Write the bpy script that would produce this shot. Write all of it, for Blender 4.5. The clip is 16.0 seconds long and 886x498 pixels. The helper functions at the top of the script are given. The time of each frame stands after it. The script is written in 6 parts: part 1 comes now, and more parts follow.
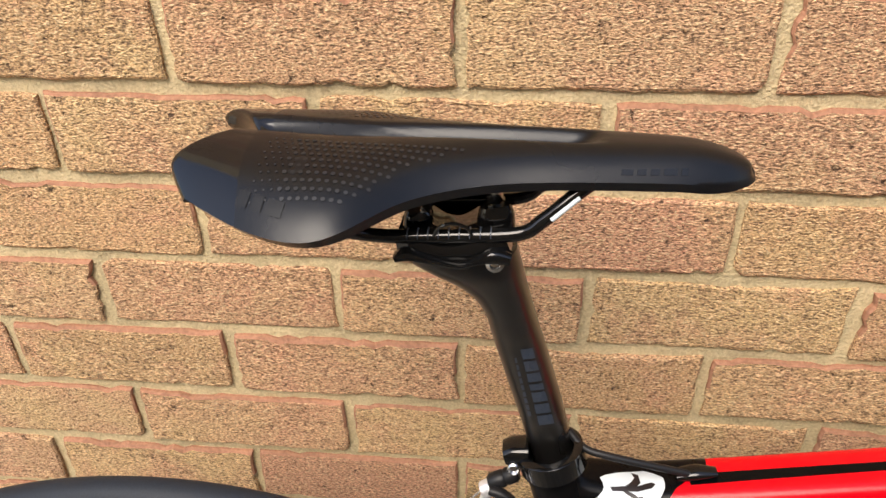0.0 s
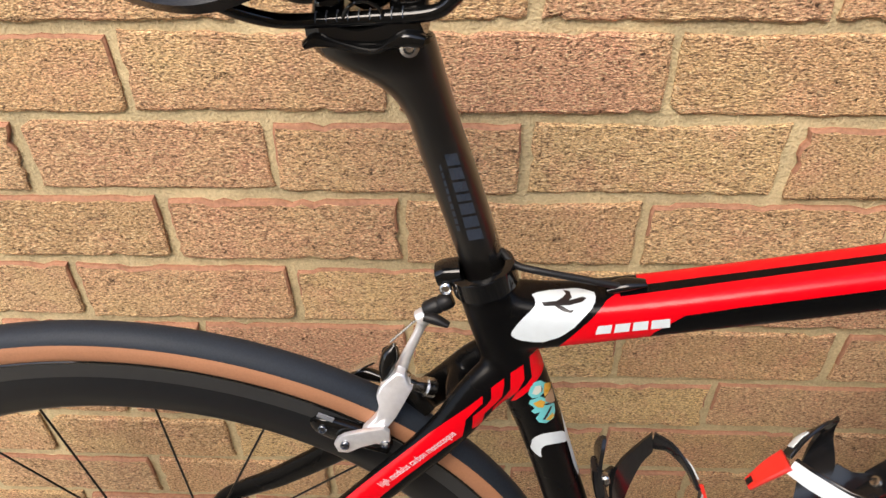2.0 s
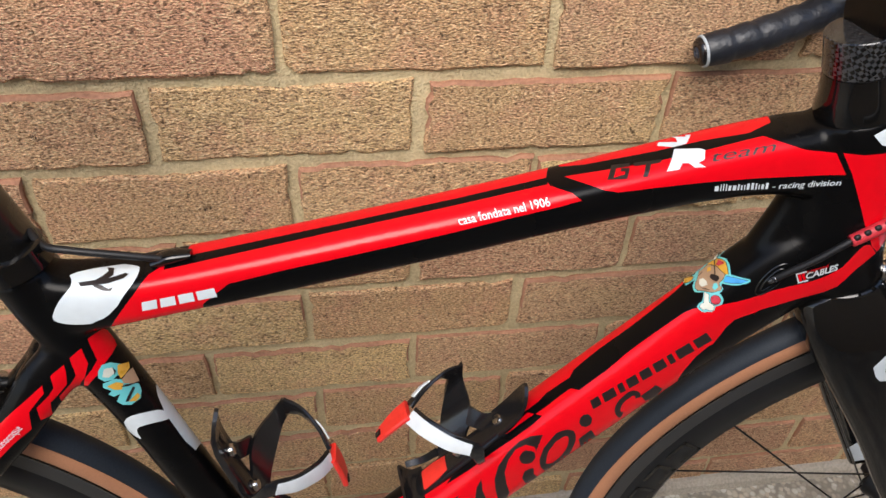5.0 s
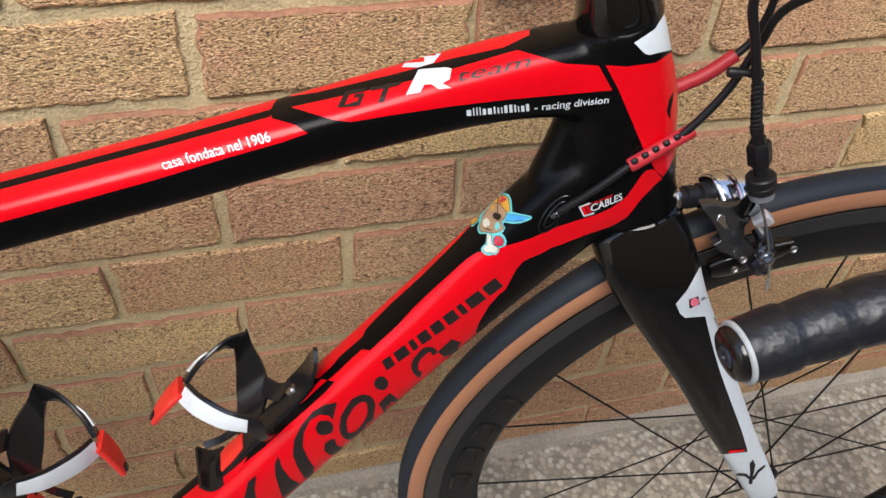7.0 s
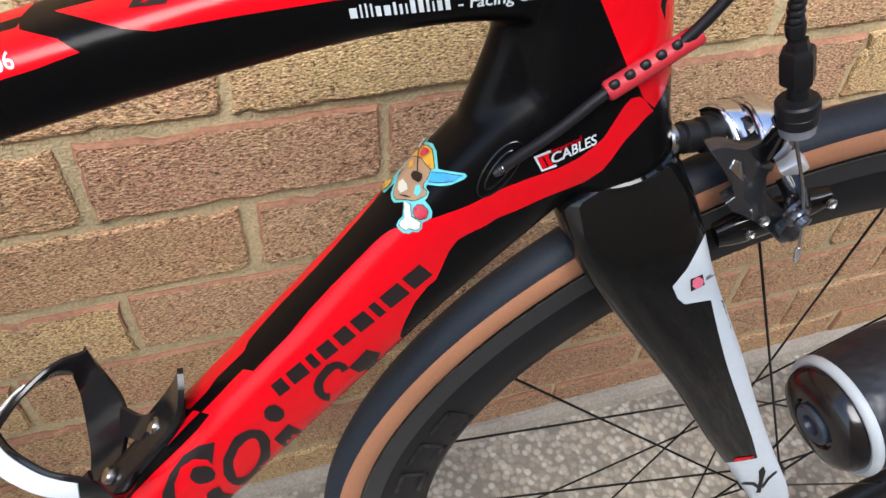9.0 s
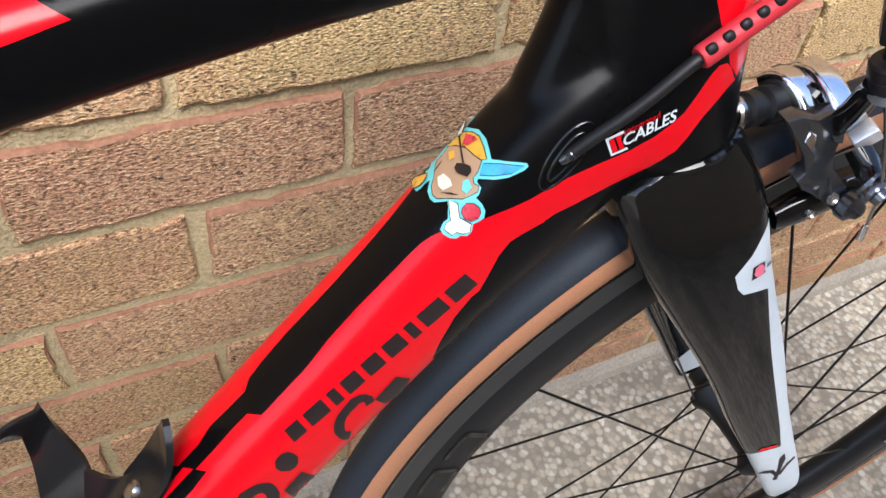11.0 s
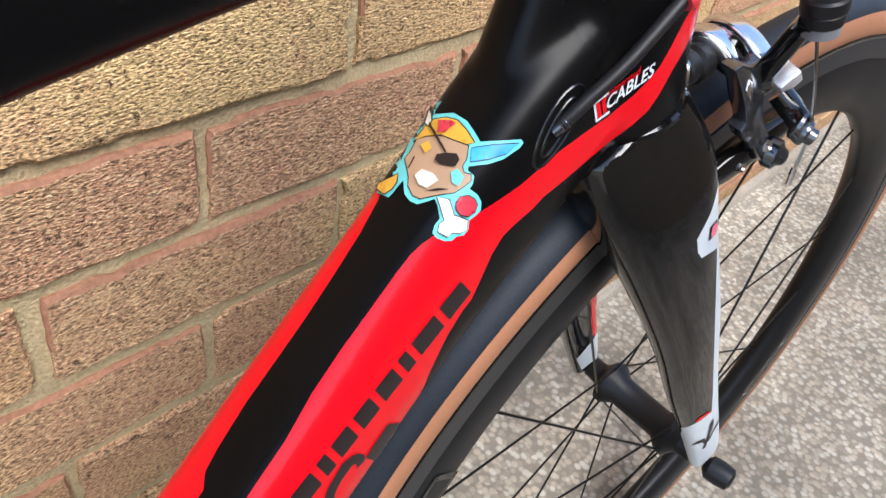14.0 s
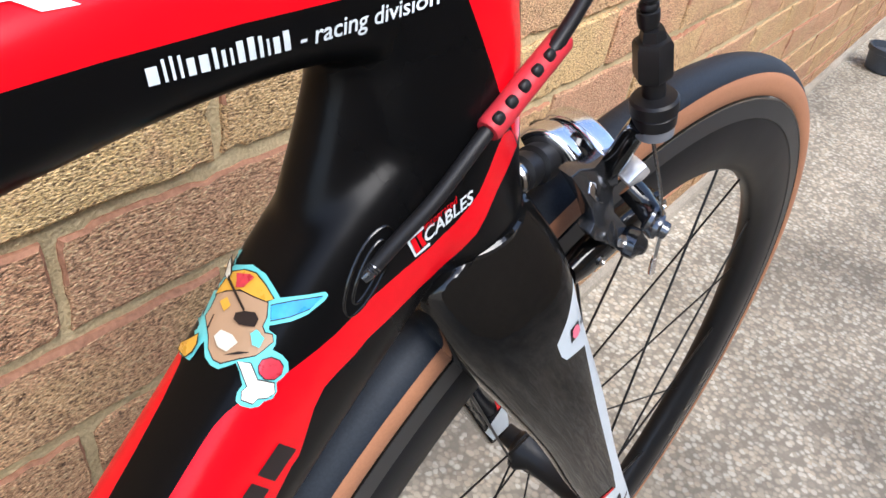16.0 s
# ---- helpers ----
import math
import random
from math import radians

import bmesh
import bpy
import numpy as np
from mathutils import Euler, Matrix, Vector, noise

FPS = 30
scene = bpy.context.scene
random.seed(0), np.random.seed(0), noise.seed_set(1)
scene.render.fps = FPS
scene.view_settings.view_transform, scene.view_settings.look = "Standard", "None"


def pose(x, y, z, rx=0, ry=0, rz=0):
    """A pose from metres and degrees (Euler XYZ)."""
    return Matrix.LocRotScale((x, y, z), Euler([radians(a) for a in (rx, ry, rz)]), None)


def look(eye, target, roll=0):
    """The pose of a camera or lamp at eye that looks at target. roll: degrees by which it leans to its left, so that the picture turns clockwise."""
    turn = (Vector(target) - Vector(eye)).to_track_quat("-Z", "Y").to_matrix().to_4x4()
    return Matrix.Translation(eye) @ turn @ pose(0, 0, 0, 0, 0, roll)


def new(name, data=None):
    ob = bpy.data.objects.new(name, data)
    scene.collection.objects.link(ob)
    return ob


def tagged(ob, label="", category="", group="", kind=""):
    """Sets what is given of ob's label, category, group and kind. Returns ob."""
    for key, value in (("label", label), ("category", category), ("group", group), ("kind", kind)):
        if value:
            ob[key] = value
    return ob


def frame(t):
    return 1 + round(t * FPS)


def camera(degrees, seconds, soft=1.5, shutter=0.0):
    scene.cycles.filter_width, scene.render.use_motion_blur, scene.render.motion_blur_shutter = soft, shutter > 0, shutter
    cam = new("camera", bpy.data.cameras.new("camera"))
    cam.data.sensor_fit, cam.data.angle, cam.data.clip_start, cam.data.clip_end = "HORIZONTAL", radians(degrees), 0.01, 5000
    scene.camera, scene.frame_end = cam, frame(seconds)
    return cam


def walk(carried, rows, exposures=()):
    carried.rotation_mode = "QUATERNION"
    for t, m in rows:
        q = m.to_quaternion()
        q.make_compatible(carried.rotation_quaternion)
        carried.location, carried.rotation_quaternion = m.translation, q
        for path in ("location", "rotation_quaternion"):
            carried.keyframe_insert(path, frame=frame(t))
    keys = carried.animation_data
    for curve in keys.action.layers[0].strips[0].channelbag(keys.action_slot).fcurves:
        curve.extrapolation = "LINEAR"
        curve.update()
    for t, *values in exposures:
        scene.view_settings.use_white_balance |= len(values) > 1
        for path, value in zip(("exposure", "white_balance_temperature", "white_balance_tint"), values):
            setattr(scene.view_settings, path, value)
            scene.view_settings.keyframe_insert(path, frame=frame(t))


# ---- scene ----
from mathutils.bvhtree import BVHTree

cam = camera(61.7, 16.0)
PATH = [
    (0, (0.039, 0.097, 1.066), (-0.147, 1.772, -0.010), -1.1),
    (0.5, (0.04, 0.093, 1.050), (-0.116, 1.741, -0.072), -1.1),
    (1, (0.043, 0.082, 1.037), (-0.09, 1.705, -0.125), -1.0),
    (1.5, (0.051, 0.075, 1.022), (-0.062, 1.668, -0.182), -1.0),
    (2, (0.062, 0.07, 1.007), (-0.02, 1.635, -0.235), -1.0),
    (2.5, (0.103, 0.075, 1.007), (0.067, 1.622, -0.261), -0.7),
    (3, (0.143, 0.075, 1.003), (0.165, 1.602, -0.289), -0.1),
    (3.5, (0.169, 0.075, 1.002), (0.241, 1.592, -0.300), 0.3),
    (4, (0.192, 0.073, 1.005), (0.325, 1.578, -0.306), 1.2),
    (4.2, (0.206, 0.072, 1.005), (0.365, 1.573, -0.308), 1.6),
    (6.3, (0.328, 0.078, 0.991), (0.713, 1.503, -0.358), 3.9),
    (6.5, (0.338, 0.079, 0.986), (0.732, 1.493, -0.373), 3.9),
    (7, (0.381, 0.088, 0.961), (0.794, 1.473, -0.422), 3.9),
    (7.5, (0.419, 0.114, 0.938), (0.843, 1.468, -0.472), 3.8),
    (8, (0.428, 0.14, 0.911), (0.867, 1.462, -0.524), 3.8),
    (8.5, (0.436, 0.169, 0.882), (0.898, 1.468, -0.567), 4.1),
    (9, (0.438, 0.185, 0.869), (0.931, 1.463, -0.589), 4.4),
    (9.2, (0.438, 0.194, 0.860), (0.938, 1.467, -0.599), 4.4),
    (11.3, (0.395, 0.247, 0.826), (1.188, 1.376, -0.622), 9.8),
    (11.5, (0.393, 0.249, 0.821), (1.223, 1.36, -0.620), 10.3),
    (12, (0.386, 0.259, 0.806), (1.315, 1.326, -0.608), 11.4),
    (12.5, (0.376, 0.273, 0.797), (1.404, 1.294, -0.581), 12.1),
    (13, (0.368, 0.283, 0.787), (1.482, 1.263, -0.554), 12.5),
    (13.5, (0.359, 0.29, 0.783), (1.543, 1.236, -0.522), 12.5),
    (14, (0.359, 0.295, 0.783), (1.596, 1.21, -0.495), 12.4),
    (14.5, (0.365, 0.297, 0.784), (1.636, 1.185, -0.480), 12.1),
    (15, (0.385, 0.297, 0.787), (1.684, 1.162, -0.463), 11.8),
    (15.5, (0.402, 0.295, 0.798), (1.728, 1.147, -0.434), 11.4),
    (16, (0.413, 0.292, 0.807), (1.764, 1.141, -0.399), 10.8),
]
walk(cam, [(t, look(eye, target, roll)) for t, eye, target, roll in PATH], [(0, 1.66, 6950, 12), (2, 1.66, 6900, 12), (3.5, 1.57, 6550, 11), (7, 1.49, 6320, 11), (9.2, 1.76, 5980, 11), (12.5, 2.0, 5950, 11), (16, 2.08, 5950, 11)])

# ---- world and light ----
world = bpy.data.worlds.new("sky")
scene.world = world
world.use_nodes = True
wn = world.node_tree.nodes
wl = world.node_tree.links
sky = wn.new("ShaderNodeTexSky")
sky.sky_type = "NISHITA"
sky.sun_disc = False
sky.sun_elevation, sky.sun_rotation = radians(48), radians(200)
sky.air_density, sky.dust_density = 1.0, 2.0
wn["Background"].inputs[1].default_value = 0.11
wl.new(sky.outputs[0], wn["Background"].inputs[0])
sun = new("sun", bpy.data.lights.new("sun", "SUN"))
sun.data.energy, sun.data.angle, sun.data.color = 1.3, radians(40), (1.0, 0.95, 0.87)
sun.matrix_world = look((-0.6, -1.6, 2.4), (0, 0, 0))

# ---- materials ----


def mat(name, colour, rough=0.5, metal=0.0, coat=0.0, bump=0.0, scale=200.0, vary=0.12, vary_scale=8.0, spec=0.5):
    """A plain material with mottling at two scales and a fine relief."""
    m = bpy.data.materials.new(name)
    m.use_nodes = True
    n, l = m.node_tree.nodes, m.node_tree.links
    p = n["Principled BSDF"]
    p.inputs["Roughness"].default_value, p.inputs["Metallic"].default_value = rough, metal
    p.inputs["Coat Weight"].default_value, p.inputs["Coat Roughness"].default_value = coat, 0.06
    p.inputs["Specular IOR Level"].default_value = spec
    tc = n.new("ShaderNodeTexCoord")
    big, fine = n.new("ShaderNodeTexNoise"), n.new("ShaderNodeTexNoise")
    big.inputs["Scale"].default_value, fine.inputs["Scale"].default_value = vary_scale, scale
    big.inputs["Detail"].default_value = 6
    for t in (big, fine):
        l.new(tc.outputs["Object"], t.inputs["Vector"])
    add = n.new("ShaderNodeMath")
    add.operation = "ADD"
    l.new(big.outputs[0], add.inputs[0])
    l.new(fine.outputs[0], add.inputs[1])
    ramp = n.new("ShaderNodeMapRange")
    ramp.inputs["From Min"].default_value, ramp.inputs["From Max"].default_value = 0.6, 1.4
    ramp.inputs["To Min"].default_value, ramp.inputs["To Max"].default_value = 1 - vary, 1 + vary
    l.new(add.outputs[0], ramp.inputs["Value"])
    mix = n.new("ShaderNodeVectorMath")
    mix.operation = "SCALE"
    mix.inputs[0].default_value = colour
    l.new(ramp.outputs[0], mix.inputs["Scale"])
    l.new(mix.outputs[0], p.inputs["Base Color"])
    rr = n.new("ShaderNodeMapRange")
    rr.inputs["From Min"].default_value, rr.inputs["From Max"].default_value = 0.3, 0.7
    rr.inputs["To Min"].default_value, rr.inputs["To Max"].default_value = rough * 0.85, min(1, rough * 1.15)
    l.new(big.outputs[0], rr.inputs["Value"])
    l.new(rr.outputs[0], p.inputs["Roughness"])
    if bump:
        b = n.new("ShaderNodeBump")
        b.inputs["Strength"].default_value, b.inputs["Distance"].default_value = 1.0, bump
        l.new(fine.outputs[0], b.inputs["Height"])
        l.new(b.outputs[0], p.inputs["Normal"])
    return m


M_MATT = mat("matt_black_paint", (0.0026, 0.0026, 0.0028), 0.27, spec=0.12)
M_GLOSS = mat("gloss_black_lacquer", (0.004, 0.004, 0.004), 0.06, coat=0.2, spec=0.36)
M_CARBON = mat("bare_carbon", (0.006, 0.0055, 0.005), 0.28, coat=0.3)
M_RED = mat("satin_red_paint", (0.62, 0.0012, 0.007), 0.24, vary=0.05, spec=0.30)
M_WHITE = mat("white_paint", (0.58, 0.64, 0.67), 0.33, vary=0.05)
M_GREY = mat("grey_print", (0.16, 0.17, 0.19), 0.5, vary=0.05)
M_BLACKINK = mat("black_print", (0.012, 0.008, 0.008), 0.4)
M_SADDLE = mat("black_synthetic_leather", (0.0042, 0.0045, 0.0056), 0.29, bump=0.00006, scale=1500, spec=0.34)
M_SADDLEGLOSS = mat("gloss_black_shell", (0.004, 0.004, 0.005), 0.12, spec=0.5)
M_FAINT = mat("faint_grey_print", (0.007, 0.0075, 0.0085), 0.36, spec=0.3)
M_STRIPE = mat("white_printed_plastic", (0.62, 0.66, 0.68), 0.35, vary=0.06)
M_TYRE = mat("black_tyre_rubber", (0.014, 0.019, 0.027), 0.6, bump=0.0001, scale=900, vary=0.35, spec=0.3)
M_TAN = mat("tan_sidewall", (0.36, 0.165, 0.085), 0.65, bump=0.0001, scale=700, vary=0.12)
M_RIM = mat("matt_carbon_rim", (0.009, 0.0095, 0.0105), 0.40, vary=0.1, spec=0.22)
M_SPOKE = mat("black_spoke_steel", (0.012, 0.012, 0.012), 0.35, metal=0.6)
M_ALLOY = mat("polished_aluminium", (0.78, 0.78, 0.80), 0.14, metal=1.0)
M_STEEL = mat("bolt_steel", (0.50, 0.49, 0.47), 0.25, metal=1.0)
M_RUBBER = mat("black_rubber", (0.009, 0.009, 0.010), 0.45, spec=0.3)
M_TAPE = mat("black_bar_tape", (0.0085, 0.010, 0.014), 0.40, bump=0.0012, scale=140, vary=0.25)
M_DOT = mat("grey_dots", (0.013, 0.0135, 0.015), 0.42)
M_BLUEGREY = mat("blue_grey_print", (0.024, 0.033, 0.050), 0.4)
M_CREAMRING = mat("off_white_plastic", (0.36, 0.39, 0.40), 0.45)
M_CAGE = mat("gloss_black_plastic", (0.008, 0.008, 0.009), 0.2)
M_CAGERED = mat("red_plastic", (0.72, 0.03, 0.02), 0.35)
M_TRACK = mat("grey_brake_track", (0.022, 0.023, 0.024), 0.36)
M_PLUG = mat("black_plug_plastic", (0.008, 0.007, 0.007), 0.16)
M_WEAVE = mat("woven_carbon", (0.006, 0.006, 0.007), 0.14, coat=0.3)
_n, _l = M_WEAVE.node_tree.nodes, M_WEAVE.node_tree.links
_t = _n.new("ShaderNodeTexCoord")
_m = _n.new("ShaderNodeMapping")
_m.inputs["Rotation"].default_value = (0.3, 0.7854, 0.2)
_c = _n.new("ShaderNodeTexChecker")
_c.inputs["Scale"].default_value = 420
_c.inputs["Color1"].default_value, _c.inputs["Color2"].default_value = (0.004, 0.004, 0.004, 1), (0.035, 0.036, 0.038, 1)
_l.new(_t.outputs["Object"], _m.inputs["Vector"])
_l.new(_m.outputs[0], _c.inputs["Vector"])
_l.new(_c.outputs["Color"], _n["Principled BSDF"].inputs["Base Color"])
M_ARCH = mat("polished_arch_aluminium", (0.74, 0.74, 0.76), 0.16, metal=1.0)
M_SATIN = mat("satin_aluminium", (0.84, 0.85, 0.87), 0.30, metal=0.7)
M_GREYGLOSS = mat("dark_polished_alloy", (0.10, 0.105, 0.115), 0.16, metal=0.85)
M_REDRUBBER = mat("red_rubber_sleeve", (0.42, 0.02, 0.03), 0.55)


def brick_material():
    m = bpy.data.materials.new("buff_brick")
    m.use_nodes = True
    n, l = m.node_tree.nodes, m.node_tree.links
    p = n["Principled BSDF"]
    p.inputs["Roughness"].default_value = 0.9
    p.inputs["Specular IOR Level"].default_value = 0.2
    geo = n.new("ShaderNodeNewGeometry")
    info = n.new("ShaderNodeObjectInfo")
    isl = n.new("ShaderNodeMath")
    isl.operation = "ADD"
    l.new(geo.outputs["Random Per Island"], isl.inputs[0])
    l.new(info.outputs["Random"], isl.inputs[1])
    fr = n.new("ShaderNodeMath")
    fr.operation = "FRACT"
    l.new(isl.outputs[0], fr.inputs[0])
    base = n.new("ShaderNodeValToRGB")
    e = base.color_ramp.elements
    e[0].position, e[0].color = 0.0, (0.50, 0.315, 0.16, 1)
    e[1].position, e[1].color = 1.0, (0.60, 0.40, 0.19, 1)
    for pos, c in ((0.25, (0.55, 0.335, 0.172, 1)), (0.5, (0.49, 0.275, 0.17, 1)), (0.72, (0.63, 0.44, 0.205, 1)), (0.86, (0.54, 0.29, 0.175, 1))):
        k = e.new(pos)
        k.color = c
    l.new(fr.outputs[0], base.inputs[0])

    def tex(scale, detail=4.0, rough=0.6):
        t = n.new("ShaderNodeTexNoise")
        t.inputs["Scale"].default_value, t.inputs["Detail"].default_value, t.inputs["Roughness"].default_value = scale, detail, rough
        l.new(grainy.outputs[0] if scale > 100 else geo.outputs["Position"], t.inputs["Vector"])
        return t

    grainy = n.new("ShaderNodeVectorMath")
    grainy.operation = "MULTIPLY"
    grainy.inputs[1].default_value = (0.52, 0.9, 1.22)
    l.new(geo.outputs["Position"], grainy.inputs[0])

    def rng(src, a, b, c, d):
        r = n.new("ShaderNodeMapRange")
        for i, v in zip(("From Min", "From Max", "To Min", "To Max"), (a, b, c, d)):
            r.inputs[i].default_value = v
        l.new(src, r.inputs["Value"])
        return r.outputs[0]

    def blend(kind, fac, a, b):
        x = n.new("ShaderNodeMix")
        x.data_type, x.blend_type = "RGBA", kind
        if isinstance(fac, float):
            x.inputs[0].default_value = fac
        else:
            l.new(fac, x.inputs[0])
        l.new(a, x.inputs[6])
        if isinstance(b, tuple):
            x.inputs[7].default_value = b
        else:
            l.new(b, x.inputs[7])
        return x.outputs[2]

    patch, grain, pit, flame, fine = tex(9, 3), tex(540, 2, 0.6), tex(99, 4, 0.75), tex(22, 5, 0.65), tex(800, 2, 0.6)
    c = blend("MIX", rng(flame.outputs[0], 0.48, 0.68, 0.0, 0.6), base.outputs[0], (0.55, 0.275, 0.17, 1))
    c = blend("MIX", rng(patch.outputs[0], 0.50, 0.72, 0.0, 0.5), c, (0.63, 0.46, 0.215, 1))
    c = blend("MIX", rng(grain.outputs[0], 0.46, 0.36, 0.0, 0.88), c, (0.15, 0.095, 0.060, 1))
    c = blend("MIX", rng(grain.outputs[0], 0.53, 0.66, 0.0, 0.8), c, (0.68, 0.51, 0.30, 1))
    g = n.new("ShaderNodeCombineColor")
    v = rng(fine.outputs[0], 0.33, 0.67, 0.52, 1.48)
    for i in range(3):
        l.new(v, g.inputs[i])
    c = blend("MULTIPLY", 1.0, c, g.outputs[0])
    c = blend("MIX", rng(pit.outputs[0], 0.645, 0.68, 0.0, 0.85), c, (0.085, 0.05, 0.035, 1))
    l.new(c, p.inputs["Base Color"])
    h = n.new("ShaderNodeMath")
    h.operation = "SUBTRACT"
    l.new(grain.outputs[0], h.inputs[0])
    l.new(rng(pit.outputs[0], 0.60, 0.75, 0.0, 1.2), h.inputs[1])
    b = n.new("ShaderNodeBump")
    b.inputs["Strength"].default_value, b.inputs["Distance"].default_value = 1.0, 0.0040
    l.new(h.outputs[0], b.inputs["Height"])
    l.new(b.outputs[0], p.inputs["Normal"])
    return m


M_BRICK = brick_material()
M_ARRIS = mat("terracotta_brick_body", (0.33, 0.165, 0.10), 0.9, bump=0.0008, scale=300, vary=0.35, vary_scale=18, spec=0.15)
M_MORTAR = mat("sandy_mortar", (0.50, 0.405, 0.24), 0.95, bump=0.0018, scale=420, vary=0.32, vary_scale=14, spec=0.15)
M_CEMENT = mat("cement_fillet", (0.34, 0.30, 0.24), 0.95, bump=0.0015, scale=260, vary=0.3, vary_scale=12, spec=0.15)


M_POT = mat("dark_pot_plastic", (0.035, 0.045, 0.06), 0.4, vary=0.3)


def ground_material():
    m = bpy.data.materials.new("exposed_aggregate_concrete")
    m.use_nodes = True
    n, l = m.node_tree.nodes, m.node_tree.links
    p = n["Principled BSDF"]
    p.inputs["Roughness"].default_value = 0.85
    geo = n.new("ShaderNodeNewGeometry")
    vor = n.new("ShaderNodeTexVoronoi")
    vor.inputs["Scale"].default_value, vor.inputs["Randomness"].default_value = 120, 1.0
    l.new(geo.outputs["Position"], vor.inputs["Vector"])
    no = n.new("ShaderNodeTexNoise")
    no.inputs["Scale"].default_value, no.inputs["Detail"].default_value = 4.0, 9
    l.new(geo.outputs["Position"], no.inputs["Vector"])
    fine = n.new("ShaderNodeTexNoise")
    fine.inputs["Scale"].default_value, fine.inputs["Detail"].default_value = 420, 3
    l.new(geo.outputs["Position"], fine.inputs["Vector"])
    ramp = n.new("ShaderNodeValToRGB")
    e = ramp.color_ramp.elements
    e[0].position, e[0].color = 0.0, (0.23, 0.20, 0.155, 1)
    e[1].position, e[1].color = 1.0, (0.52, 0.48, 0.39, 1)
    for pos, c in ((0.35, (0.35, 0.31, 0.235, 1)), (0.6, (0.43, 0.36, 0.265, 1)), (0.82, (0.45, 0.42, 0.345, 1))):
        k = e.new(pos)
        k.color = c
    sep = n.new("ShaderNodeSeparateColor")
    l.new(vor.outputs["Color"], sep.inputs[0])
    l.new(sep.outputs[0], ramp.inputs[0])
    mix = n.new("ShaderNodeMix")
    mix.data_type = "RGBA"
    mix.inputs[7].default_value = (0.225, 0.20, 0.155, 1)
    edge = n.new("ShaderNodeMapRange")
    edge.inputs["From Min"].default_value, edge.inputs["From Max"].default_value = 0.42, 0.75
    l.new(vor.outputs["Distance"], edge.inputs["Value"])
    l.new(edge.outputs[0], mix.inputs[0])
    l.new(ramp.outputs[0], mix.inputs[6])
    sc = n.new("ShaderNodeMapRange")
    sc.inputs["From Min"].default_value, sc.inputs["From Max"].default_value = 0.3, 0.7
    sc.inputs["To Min"].default_value, sc.inputs["To Max"].default_value = 0.62, 1.32
    l.new(no.outputs[0], sc.inputs["Value"])
    vm = n.new("ShaderNodeVectorMath")
    vm.operation = "SCALE"
    l.new(mix.outputs[2], vm.inputs[0])
    l.new(sc.outputs[0], vm.inputs["Scale"])
    l.new(vm.outputs[0], p.inputs["Base Color"])
    b = n.new("ShaderNodeBump")
    b.invert = True
    b.inputs["Strength"].default_value, b.inputs["Distance"].default_value = 0.8, 0.0016
    ad = n.new("ShaderNodeMath")
    ad.operation = "MULTIPLY_ADD"
    ad.inputs[1].default_value = 0.3
    l.new(fine.outputs[0], ad.inputs[0])
    l.new(vor.outputs["Distance"], ad.inputs[2])
    l.new(ad.outputs[0], b.inputs["Height"])
    l.new(b.outputs[0], p.inputs["Normal"])
    return m


M_GROUND = ground_material()

# ---- building helpers ----


def part(name, bm, material, parent=None, label="", smooth=True):
    """Links a bmesh as one mesh object under its thing."""
    me = bpy.data.meshes.new(name)
    bmesh.ops.recalc_face_normals(bm, faces=bm.faces[:])
    bm.to_mesh(me)
    bm.free()
    me.materials.append(material)
    if smooth:
        me.polygons.foreach_set("use_smooth", [True] * len(me.polygons))
        me.set_sharp_from_angle(angle=radians(38))
    ob = new(name, me)
    if parent:
        ob.parent = parent
    if label:
        ob["label"] = label
    return ob


def spline(pts, steps=6):
    """Catmull-Rom through rows of numbers."""
    p = [np.array(q, float) for q in pts]
    p = [2 * p[0] - p[1]] + p + [2 * p[-1] - p[-2]]
    out = []
    for i in range(1, len(p) - 2):
        a, b, c, d = p[i - 1], p[i], p[i + 1], p[i + 2]
        for k in range(steps):
            t = k / steps
            out.append(0.5 * (2 * b + (c - a) * t + (2 * a - 5 * b + 4 * c - d) * t * t + (3 * b - a - 3 * c + d) * t ** 3))
    out.append(p[-2])
    return out


def loft(rows, n=24, power=2.0, steps=6, side=(0, 1, 0), bm=None, caps=True):
    """A tube through rows of (u, v, w, half height, half width); the width lies along side."""
    bm = bm or bmesh.new()
    rows = spline(rows, steps) if steps > 1 else [np.array(r, float) for r in rows]
    rings = []
    for i, r in enumerate(rows):
        t = Vector(rows[min(i + 1, len(rows) - 1)][:3] - rows[max(i - 1, 0)][:3]).normalized()
        s = Vector(side)
        s = (s - t * s.dot(t)).normalized()
        nn = s.cross(t).normalized()
        ring = []
        for k in range(n):
            a = 2 * math.pi * k / n
            c, q = math.cos(a), math.sin(a)
            c, q = math.copysign(abs(c) ** (2 / power), c), math.copysign(abs(q) ** (2 / power), q)
            ring.append(bm.verts.new(Vector(r[:3]) + s * (c * r[4]) + nn * (q * r[3])))
        rings.append(ring)
    for a, b in zip(rings, rings[1:]):
        for k in range(n):
            bm.faces.new((a[k], a[(k + 1) % n], b[(k + 1) % n], b[k]))
    if caps:
        bm.faces.new(rings[0][::-1])
        bm.faces.new(rings[-1])
    return bm


def pipe(pts, r, n=10, steps=6, bm=None):
    return loft([(*p, r, r) for p in pts], n, 2.0, steps, (0.05, 1, 0.02), bm)


